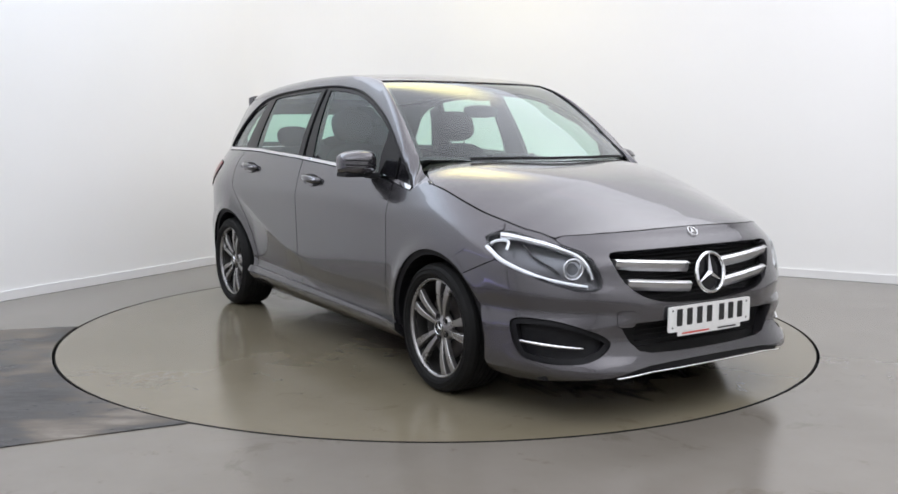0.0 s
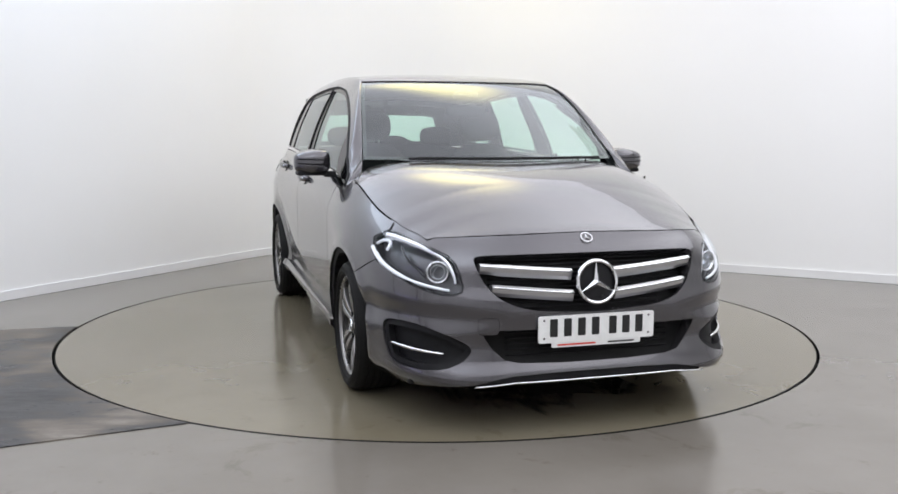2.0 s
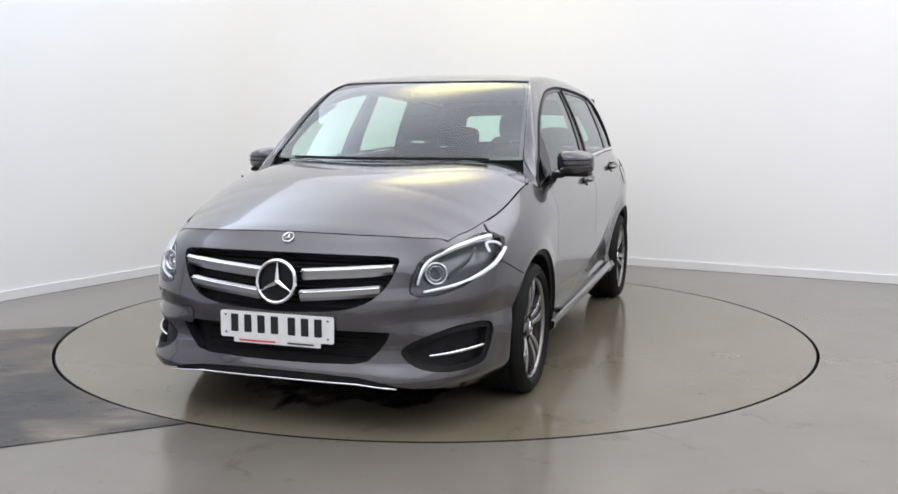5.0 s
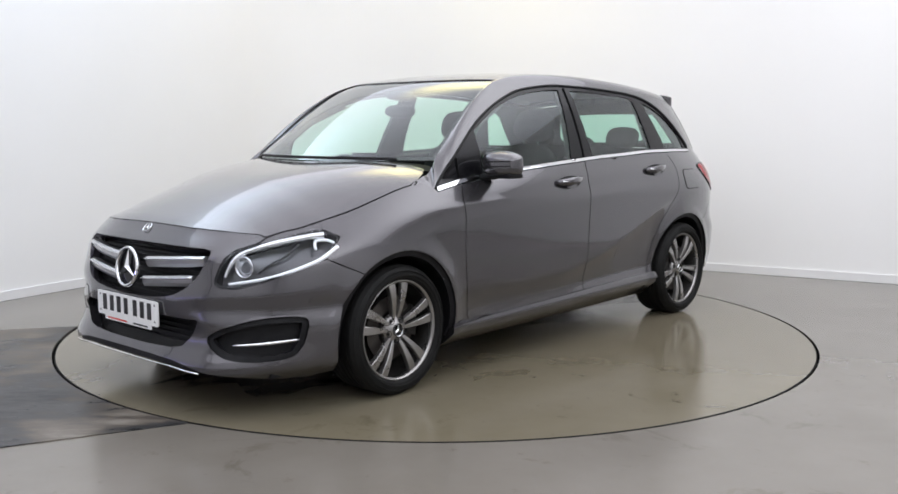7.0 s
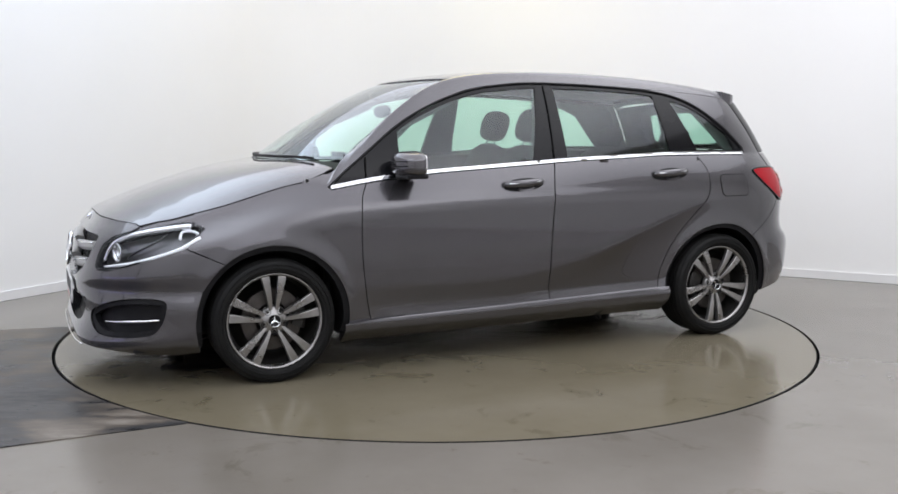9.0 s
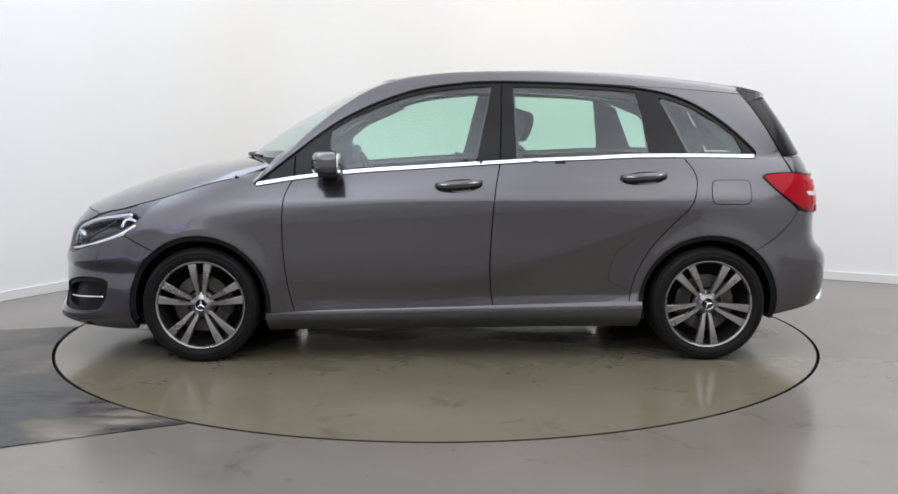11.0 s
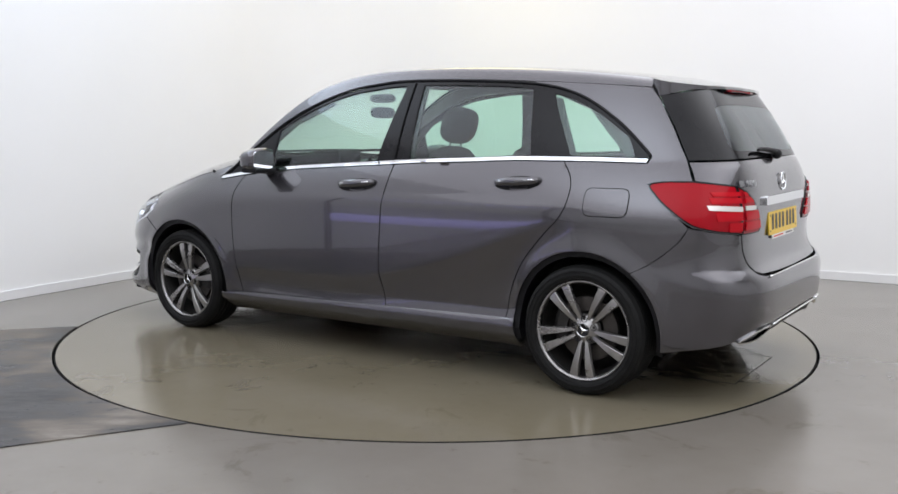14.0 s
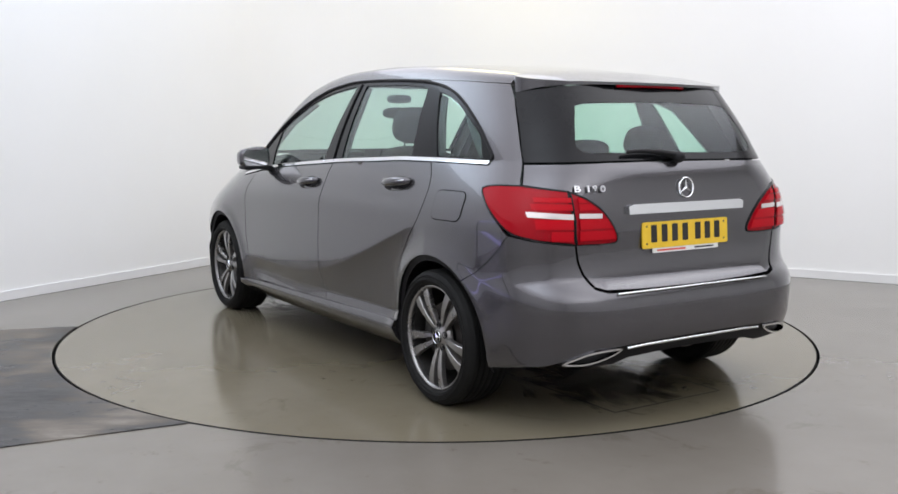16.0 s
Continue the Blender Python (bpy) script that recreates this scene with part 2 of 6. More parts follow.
def turntable():
    n = 160
    ob = tagged(new("turntable"), "round grey resin turntable flush with the studio floor", "turntable")
    bm = bmesh.new()
    bmesh.ops.create_circle(bm, cap_ends=True, segments=n, radius=DISC_R - 0.006)
    part("plate", bm, M_DISC, ob, "smooth grey resin plate with scuffs")
    # the disc's side, coloured near black in place of shade in the gap
    bm = bmesh.new()
    prof = [(DISC_R - 0.006, 0.0), (DISC_R, -0.003), (DISC_R, -0.06)]
    rings = [[bm.verts.new((r * math.cos(2 * math.pi * i / n), r * math.sin(2 * math.pi * i / n), z)) for i in range(n)] for r, z in prof]
    for a, b in zip(rings, rings[1:]):
        for i in range(n):
            bm.faces.new((a[i], b[i], b[(i + 1) % n], a[(i + 1) % n]))
    bmesh.ops.recalc_face_normals(bm, faces=bm.faces)
    part("rim", bm, M_GAP, ob, "side of the turntable, coloured black for the shade in the gap")
    # square access hatch near the edge
    bm = bmesh.new()
    for lo, hi in (((-1.985, -0.34), (-1.979, 0.33)), ((-1.32, -0.34), (-1.314, 0.33)), ((-1.979, -0.34), (-1.32, -0.334)), ((-1.979, 0.324), (-1.32, 0.33))):
        box(bm, (*lo, -0.0005), (*hi, 0.0006))
    part("hatch_seam", bm, M_GAP, ob, "dark seam of a square hatch in the plate")
    # wet film under the car, its dark colour adding to the shade there
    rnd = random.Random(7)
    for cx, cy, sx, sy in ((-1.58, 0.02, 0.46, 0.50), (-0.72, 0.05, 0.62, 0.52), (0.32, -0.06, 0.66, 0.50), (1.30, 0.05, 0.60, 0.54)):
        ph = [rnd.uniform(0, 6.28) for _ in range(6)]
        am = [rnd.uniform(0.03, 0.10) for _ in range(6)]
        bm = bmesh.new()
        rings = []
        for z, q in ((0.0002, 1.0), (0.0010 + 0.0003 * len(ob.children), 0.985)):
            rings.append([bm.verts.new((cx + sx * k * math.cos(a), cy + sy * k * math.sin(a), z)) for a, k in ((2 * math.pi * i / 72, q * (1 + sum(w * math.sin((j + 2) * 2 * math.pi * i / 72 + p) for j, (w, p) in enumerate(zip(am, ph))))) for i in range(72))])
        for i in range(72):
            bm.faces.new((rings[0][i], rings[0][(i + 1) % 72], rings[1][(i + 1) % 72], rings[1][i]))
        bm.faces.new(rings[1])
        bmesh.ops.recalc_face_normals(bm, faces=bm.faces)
        part("wet_shade_patch", bm, M_WET_SHADE, ob, "wet film on the plate, darkened for the shade under the car")
    return ob


TABLE = turntable()



def softbox():
    """The luminous fabric ceiling: a frame and a glowing sheet with soft pools of light."""
    m = bpy.data.materials.new("glowing_fabric")
    m.use_nodes = True
    t = m.node_tree
    t.nodes.remove(t.nodes["Principled BSDF"])
    em = t.nodes.new("ShaderNodeEmission")
    co = t.nodes.new("ShaderNodeTexCoord")
    total = None
    for x, y, r, s, c in POOLS:
        d = t.nodes.new("ShaderNodeVectorMath")
        d.operation = "DISTANCE"
        d.inputs[1].default_value = (x, y, 0)
        t.links.new(co.outputs["Object"], d.inputs[0])
        k = t.nodes.new("ShaderNodeMapRange")
        k.interpolation_type = "SMOOTHERSTEP"
        k.inputs["From Min"].default_value, k.inputs["From Max"].default_value = 2.2 * r, 0.0
        t.links.new(d.outputs["Value"], k.inputs[0])
        v = t.nodes.new("ShaderNodeVectorMath")
        v.operation = "SCALE"
        v.inputs[0].default_value = [s * a for a in c]
        t.links.new(k.outputs[0], v.inputs["Scale"])
        if total is None:
            base = t.nodes.new("ShaderNodeVectorMath")
            base.inputs[1].default_value = (GLOW * 0.99, GLOW * 0.995, GLOW * 1.08)
            t.links.new(v.outputs[0], base.inputs[0])
            total = base
        else:
            n = t.nodes.new("ShaderNodeVectorMath")
            t.links.new(total.outputs[0], n.inputs[0])
            t.links.new(v.outputs[0], n.inputs[1])
            total = n
    t.links.new(total.outputs[0], em.inputs[0])
    t.links.new(em.outputs[0], t.nodes["Material Output"].inputs[0])
    ob = tagged(new("softbox"), "luminous white fabric light box under the studio ceiling", "light")
    ob.location = (0, 0, CEIL - 0.2)
    bm = bmesh.new()
    k, near = 5.6, 9.0
    v = [bm.verts.new(c) for c in ((-k, -near, 0), (-k, k, 0), (k, k, 0), (k, -near, 0))]
    bm.faces.new(v)
    part("fabric", bm, m, ob, "glowing white fabric")
    for lo, hi in (((-k - 0.05, k), (k + 0.05, k + 0.05)), ((-k - 0.05, -near - 0.05), (k + 0.05, -near)), ((-k - 0.05, -near), (-k, k)), ((k, -near), (k + 0.05, k))):
        bm = bmesh.new()
        box(bm, (*lo, -0.04), (*hi, 0.08), 0.008)
        part("frame_bar", bm, M_LAMPBOX, ob, "white aluminium frame bar")
    return ob


softbox()


def light_panel():
    """A standing frame with two violet-blue tubes, beside the turntable and out of the view."""
    ob = tagged(new("light_panel"), "standing dark frame with violet-blue light tubes beside the turntable", "light")
    ob.matrix_world = Matrix.Translation((-3.35, -2.35, 0)) @ pose(0, 0, 0, 0, 0, 142)
    glow = bpy.data.materials.new("violet_tube")
    glow.use_nodes = True
    b = glow.node_tree.nodes["Principled BSDF"]
    b.inputs["Base Color"].default_value = (0.6, 0.6, 0.9, 1)
    b.inputs["Emission Color"].default_value = (0.42, 0.38, 1.0, 1)
    b.inputs["Emission Strength"].default_value = 2.4
    for z in (0.42, 1.95):
        bm = bmesh.new()
        bmesh.ops.create_cone(bm, cap_ends=True, segments=16, radius1=0.035, radius2=0.035, depth=2.1, matrix=Matrix.Translation((0, 0, z)) @ pose(0, 0, 0, 0, 90, 0))
        part("tube", bm, glow, ob, "glowing violet-blue tube", smooth=True)
    for x in (-1.1, 1.1):
        bm = bmesh.new()
        box(bm, (x - 0.025, -0.03, 0.03), (x + 0.025, 0.03, 2.05), 0.006)
        part("post", bm, M_GAP, ob, "black upright")
        bm = bmesh.new()
        box(bm, (x - 0.04, -0.30, 0.0), (x + 0.04, 0.30, 0.03), 0.006)
        part("foot", bm, M_GAP, ob, "black foot")
    return ob


light_panel()

# ------------------------------------------------------------------ the car's body surface
# car space: x ahead, y to its left, z up, origin on the ground midway between the axles


def curve(xs, ys):
    """A smooth curve through knots (monotone-limited Hermite), as a vectorised function."""
    xs, ys = np.array(xs, float), np.array(ys, float)
    d = np.diff(ys) / np.diff(xs)
    m = np.concatenate([[d[0]], (d[1:] + d[:-1]) / 2, [d[-1]]])
    for i in range(1, len(xs) - 1):
        if d[i - 1] * d[i] <= 0:
            m[i] = 0
        else:
            m[i] = math.copysign(min(abs(m[i]), 3 * abs(d[i - 1]), 3 * abs(d[i])), m[i])

    def at(x):
        x = np.asarray(x, float)
        i = np.clip(np.searchsorted(xs, x) - 1, 0, len(xs) - 2)
        h = xs[i + 1] - xs[i]
        t = (x - xs[i]) / h
        tc = np.clip(t, 0, 1)
        v = (2 * tc**3 - 3 * tc**2 + 1) * ys[i] + (tc**3 - 2 * tc**2 + tc) * h * m[i] + (3 * tc**2 - 2 * tc**3) * ys[i + 1] + (tc**3 - tc**2) * h * m[i + 1]
        return v + np.where(t < 0, t * h * m[i], 0) + np.where(t > 1, (t - 1) * h * m[i + 1], 0)
    return at


HUB_X, HUB_Z = 1.352, 0.305
HALF = curve([-2.2, -1.75, -1.35, -0.8, 0, 0.8, 1.35, 1.75, 2.3], [0.85, 0.87, 0.888, 0.886, 0.888, 0.888, 0.897, 0.89, 0.87])
BELT_Z = curve([-2.2, -1.6, -1.2, -0.7, -0.2, 0.4, 0.85, 1.06, 1.25, 1.45, 1.56, 1.72, 1.80, 1.93, 2.05, 2.3],
               [1.06, 1.095, 1.098, 1.083, 1.056, 1.022, 0.992, 0.985, 0.957, 0.90, 0.866, 0.825, 0.803, 0.782, 0.76, 0.68])
BELT_Y = curve([-2.2, -1.6, -1.2, -0.7, -0.2, 0.4, 0.85, 1.05, 1.25, 1.45, 1.56, 1.72, 1.80, 1.93, 2.05, 2.3],
               [0.72, 0.755, 0.79, 0.808, 0.815, 0.812, 0.80, 0.795, 0.790, 0.796, 0.797, 0.790, 0.786, 0.800, 0.83, 0.86])
SHOULDER = curve([-2.2, -1.0, 0, 0.9, 1.3, 1.7, 2.2], [0.80, 0.83, 0.83, 0.79, 0.70, 0.60, 0.52])
POWER = curve([-2.2, -1, 0.5, 1.2, 1.7], [1.5, 1.5, 1.5, 2.0, 2.4])
TUCK = curve([0.05, 0.15, 0.20, 0.26, 0.33, 0.45, 0.60, 0.75], [0.20, 0.115, 0.060, 0.026, 0.014, 0.005, 0.0, 0.0])
SWOOSH = curve([-1.35, -1.2, -0.994, -0.70, -0.404, -0.194, 0.08, 0.51, 0.9], [0.84, 0.80, 0.723, 0.616, 0.517, 0.469, 0.425, 0.420, 0.425])
NOSE = curve([0.05, 0.16, 0.21, 0.25, 0.30, 0.36, 0.43, 0.50, 0.60, 0.70, 0.78, 0.815, 0.86, 0.95], [2.16, 2.24, 2.248, 2.243, 2.220, 2.210, 2.222, 2.226, 2.200, 2.177, 2.116, 2.088, 2.0, 1.86])
TAIL = curve([0.05, 0.18, 0.26, 0.38, 0.50, 0.555, 0.585, 0.62, 0.74, 0.86, 0.98, 1.06, 1.10, 1.25, 1.35, 1.46], [-1.97, -2.03, -2.06, -2.102, -2.106, -2.094, -2.072, -2.035, -2.012, -2.014, -2.004, -1.980, -1.958, -1.876, -1.812, -1.74])
N_NOSE = curve([0.1, 0.5, 0.8], [4.4, 3.75, 3.35])
N_TAIL = curve([0.1, 0.5, 0.75, 1.1, 1.4], [5.6, 5.7, 6.2, 5.8, 5.6])
XC = 1.0


def half_width(x, z):
    """Half the body's width at (x, z), before nose and tail are rounded off."""
    x, z = np.asarray(x, float), np.asarray(z, float)
    h, bz, by, s = HALF(x), BELT_Z(x), BELT_Y(x), SHOULDER(x)
    u = np.clip((z - s) / np.maximum(bz - s, 0.05), 0, None)
    y = h - TUCK(z) - (h - by) * np.where(u < 1, np.clip(u, 0, 1) ** POWER(x), 1)
    up = np.clip(z - bz, 0, None)
    y = y - np.where(x < 1.1, 0.27 * up + 0.36 * up**2, 0.9 * up)
    # hollow below the rising crease of the doors
    d = SWOOSH(x) - z
    fade = np.clip((x + 1.30) / 0.35, 0, 1) * np.clip((0.98 - x) / 0.25, 0, 1)
    low = np.clip((z - 0.24) / 0.12, 0, 1)
    d = 0.5 * (d + np.sqrt(d * d + 0.010**2))
    y = y - 0.052 * (1 - np.exp(-d / 0.120)) * fade * low
    # light line along the doors
    d2 = z - 0.862
    y = y - 0.004 * np.clip(d2 / 0.04, 0, 1) * np.clip((x + 1.3) / 0.3, 0, 1) * np.clip((1.6 - x) / 0.5, 0, 1) * (d2 < 0.2)
    # lips of the wheel arches
    for hx in (HUB_X, -HUB_X):
        r = np.hypot(x - hx, z - HUB_Z)
        y = y + 0.010 * np.exp(-((r - 0.375) / 0.045) ** 2) * (z < 0.9)
    return y


def side_y(x, z):
    x, z = np.asarray(x, float), np.asarray(z, float)
    uf = np.clip((x - XC) / (NOSE(z) - XC), 0, 1)
    ur = np.clip((-x - XC) / (-TAIL(z) - XC), 0, 1)
    nf, nr = N_NOSE(z), N_TAIL(z)
    return half_width(x, z) * np.clip(1 - uf**nf, 0, 1) ** (1 / nf) * np.clip(1 - ur**nr, 0, 1) ** (1 / nr)


def side(p):
    """(x, z) to the left flank."""
    return np.stack([p[:, 0], side_y(p[:, 0], p[:, 1]), p[:, 1]], -1)


def end_map(p, tip, power, sign):
    """(b, z) to nose or tail; b is 1.2 times an angle from the centre line, negative on the right."""
    b, z = p[:, 0] / 1.2, p[:, 1]
    n = power(z)
    c, s = np.cos(b), np.sin(b)
    k = (np.abs(c) ** n + np.abs(s) ** n) ** (1 / n)
    x = sign * (XC + (sign * tip(z) - XC) * c / k)
    y = half_width(x, z) * s / k
    if sign > 0:
        # hollow over the side intakes and the lip below them
        fade = np.clip((np.abs(b) - 0.40) / 0.25, 0, 1) * np.clip((1.22 - np.abs(b)) / 0.22, 0, 1)
        dent = (0.012 * np.exp(-((z - 0.22) / 0.035) ** 2) - 0.020 * np.exp(-((z - 0.470) / 0.048) ** 2)) * fade
        x, y = x + dent * c, y + dent * s
    return np.stack([x, y, z], -1)


def nose(p):
    return end_map(p, NOSE, N_NOSE, 1)


def tail(p):
    return end_map(p, TAIL, N_TAIL, -1)


B_GRID = np.linspace(0.0, 1.87, 240)


def by_y(y, z, tip=NOSE, power=N_NOSE, sign=1):
    """The b on the nose (or tail) at which the surface has this y."""
    q = end_map(np.stack([B_GRID, np.full(len(B_GRID), z)], -1), tip, power, sign)
    return math.copysign(float(np.interp(abs(y), np.maximum.accumulate(q[:, 1]), B_GRID)), y)


def by_x(x, z, tip=NOSE, power=N_NOSE, sign=1):
    q = end_map(np.stack([B_GRID, np.full(len(B_GRID), z)], -1), tip, power, sign)
    return float(np.interp(-abs(x), -sign * q[:, 0], B_GRID))


def tb_y(y, z):
    return by_y(y, z, TAIL, N_TAIL, -1)


def tb_x(x, z):
    return by_x(x, z, TAIL, N_TAIL, -1)


EDGE_X = np.concatenate([np.linspace(0.85, 1.93, 19), [2.3]])
EDGE_Y = curve(EDGE_X, np.concatenate([side_y(EDGE_X[:-1], BELT_Z(EDGE_X[:-1])), [0.56]]))
HOOD_Z = curve([1.0, 1.25, 1.42, 1.59, 1.73, 1.87, 2.0, 2.08, 2.2], [1.095, 1.062, 1.036, 1.000, 0.958, 0.908, 0.854, 0.817, 0.74])
ROOF_Z = curve([-1.95, -1.76, -1.57, -1.35, -1.03, -0.715, -0.39, -0.05, 0.12, 0.31, 0.48, 0.65, 0.82, 0.99, 1.16, 1.32],
               [1.395, 1.442, 1.487, 1.519, 1.550, 1.568, 1.576, 1.570, 1.558, 1.534, 1.491, 1.421, 1.335, 1.237, 1.118, 0.99])


def hood(p):
    x, y = p[:, 0], np.abs(p[:, 1])
    c, e, w = HOOD_Z(x), BELT_Z(x), EDGE_Y(x)
    return np.stack([x, p[:, 1], c - (c - e) * (y / w) ** (2.6 + 1.5 * np.clip((1.65 - x) / 0.45, 0, 1))], -1)


def top(p):
    """(x, y) to roof and windscreen; the screen is bowed in plan."""
    x, y = p[:, 0], p[:, 1]
    bow = 0.42 * np.clip((x - 0.1) / 0.7, 0, 1)
    return np.stack([x, y, ROOF_Z(x + bow * y**2) - 0.052 * y**2 - 0.06 * y**4], -1)

# ------------------------------------------------------------------ panels on the body surface
from mathutils.geometry import delaunay_2d_cdt


def inside(poly, q):
    """Which points q lie in the closed polygon."""
    poly = np.asarray(poly)
    x, y = q[:, 0], q[:, 1]
    r = np.zeros(len(q), bool)
    j = len(poly) - 1
    for i in range(len(poly)):
        xi, yi, xj, yj = *poly[i], *poly[j]
        if yi != yj:
            r ^= ((yi > y) != (yj > y)) & (x < (xj - xi) * (y - yi) / (yj - yi) + xi)
        j = i
    return r


def spline(pts, n=6, closed=False):
    """Catmull-Rom through control points."""
    p = [np.array(a, float) for a in pts]
    out = []
    m = len(p)
    for i in range(m if closed else m - 1):
        a, b, c, d = (p[(i - 1) % m], p[i], p[(i + 1) % m], p[(i + 2) % m]) if closed else (p[max(i - 1, 0)], p[i], p[i + 1], p[min(i + 2, m - 1)])
        for k in range(n):
            t = k / n
            out.append(0.5 * (2 * b + (c - a) * t + (2 * a - 5 * b + 4 * c - d) * t * t + (3 * b - a - 3 * c + d) * t**3))
    if not closed:
        out.append(p[-1])
    return [tuple(q) for q in out]


def dense(poly, res):
    out = []
    n = len(poly)
    for i in range(n):
        a, b = np.array(poly[i], float), np.array(poly[(i + 1) % n], float)
        k = max(1, int(round(np.linalg.norm(b - a) / res)))
        out += [a + (b - a) * j / k for j in range(k)]
    keep = [out[0]]
    for q in out[1:]:
        if np.linalg.norm(q - keep[-1]) > 0.0015:
            keep.append(q)
    return np.array(keep)


def inset(poly, d):
    """Moves a closed polygon's points inwards by d."""
    x, y = poly[:, 0], poly[:, 1]
    area = 0.5 * np.sum(x * np.roll(y, -1) - np.roll(x, -1) * y)
    t = np.roll(poly, -1, 0) - np.roll(poly, 1, 0)
    t /= np.maximum(np.linalg.norm(t, axis=1, keepdims=True), 1e-9)
    return poly + np.stack([-t[:, 1], t[:, 0]], -1) * d * (1 if area > 0 else -1)


def surface_normals(fmap, q):
    e = 1e-3
    du = fmap(q + [e, 0]) - fmap(q - [e, 0])
    dv = fmap(q + [0, e]) - fmap(q - [0, e])
    n = np.cross(du, dv)
    n /= np.maximum(np.linalg.norm(n, axis=1, keepdims=True), 1e-12)
    out = fmap(q) - np.array([0, 0, 0.55])
    out[:, 0] *= 0.5
    return n * (1 if np.mean(np.sum(n * out, 1)) > 0 else -1)


def mesh_with_normals(name, verts, faces, normals, material, parent, label):
    me = bpy.data.meshes.new(name)
    me.from_pydata([tuple(v) for v in verts], [], [tuple(f) for f in faces])
    for m in (material if isinstance(material, (list, tuple)) else [material]):
        me.materials.append(m)
    for p in me.polygons:
        p.use_smooth = True
    me.normals_split_custom_set_from_vertices([tuple(n) for n in normals])
    ob = new(name, me)
    ob.parent = parent
    if label:
        ob["label"] = label
    return ob


def panel(name, poly, fmap, material, parent, holes=(), res=0.035, lift=0.0, gap=0.002, depth=0.018, both=False, label="", bulge=None, lines=()):
    """A sheet cut to an outline on a surface, with turned-in edges. both: also its mirror image on the car's right."""
    outer = inset(dense(poly, res), gap)
    rings = [outer] + [inset(dense(h, res), -gap) for h in holes]
    lo, hi = outer.min(0), outer.max(0)
    h = res * 0.87
    gx, gy = np.meshgrid(np.arange(lo[0], hi[0] + res, res), np.arange(lo[1], hi[1] + h, h))
    gx = gx + (np.arange(gx.shape[0])[:, None] % 2) * res / 2
    g = np.stack([gx.ravel(), gy.ravel()], -1)
    g = g[inside(outer, g)]
    for r in rings[1:]:
        g = g[~inside(r, g)]
    edge = np.concatenate(rings)
    if len(g):
        near = np.min(np.linalg.norm(g[:, None, :] - edge[None], axis=2), axis=1)
        g = g[near > res * 0.55]
    marks = []
    for l in lines:
        l = np.array(l)
        l = l[inside(outer, l)]
        l = l[np.min(np.linalg.norm(l[:, None, :] - edge[None], axis=2), axis=1) > 0.004]
        g = g[np.min(np.linalg.norm(g[:, None, :] - l[None], axis=2), axis=1) > res * 0.4]
        marks.append(l)
    es, k = [], len(edge) + len(g)
    for l in marks:
        es += [(k + i, k + i + 1) for i in range(len(l) - 1)]
        k += len(l)
    pts = np.concatenate([edge, g] + marks)
    k = 0
    for r in rings:
        es += [(k + i, k + (i + 1) % len(r)) for i in range(len(r))]
        k += len(r)
    vs, _, fs, *_ = delaunay_2d_cdt([Vector(p) for p in pts], es, [], 0, 1e-7)
    q = np.array([tuple(v) for v in vs])
    f = np.array([tuple(a) for a in fs if len(a) == 3])
    c = q[f].mean(1)
    ok = inside(outer, c)
    for r in rings[1:]:
        ok &= ~inside(r, c)
    f = f[ok]
    P, N = fmap(q), surface_normals(fmap, q)
    up = lift
    if bulge:
        near = np.min(np.linalg.norm(q[:, None, :] - edge[None], axis=2), axis=1)
        up = lift + bulge * (1 - np.exp(-near / 0.03))[:, None]
    P = P + N * up
    fn = np.cross(P[f[:, 1]] - P[f[:, 0]], P[f[:, 2]] - P[f[:, 0]])
    flip = np.sum(fn * N[f].mean(1), 1) < 0
    f[flip] = f[flip][:, ::-1]
    count = {}
    for a in f:
        for i in range(3):
            e = (a[i], a[(i + 1) % 3])
            count[e] = count.get(e, 0) + 1
    rim = [e for e in count if (e[1], e[0]) not in count]
    verts, normals, faces = list(P), list(N), [tuple(a) for a in f]
    made = {}
    if depth:
        for a, b in rim:
            w = np.cross(P[b] - P[a], N[a])
            w /= max(np.linalg.norm(w), 1e-9)
            for v in (a, b):
                if v not in made:
                    made[v] = len(verts)
                    verts += [P[v], P[v] - N[v] * depth]
                    normals += [w, w]
            faces.append((made[b], made[a], made[a] + 1, made[b] + 1))
    ob = mesh_with_normals(name, verts, faces, normals, material, parent, label)
    if not both:
        return ob
    m = np.array([1, -1, 1])
    ob2 = mesh_with_normals(name, np.array(verts) * m, [a[::-1] for a in faces], np.array(normals) * m, material, parent, label)
    return ob, ob2


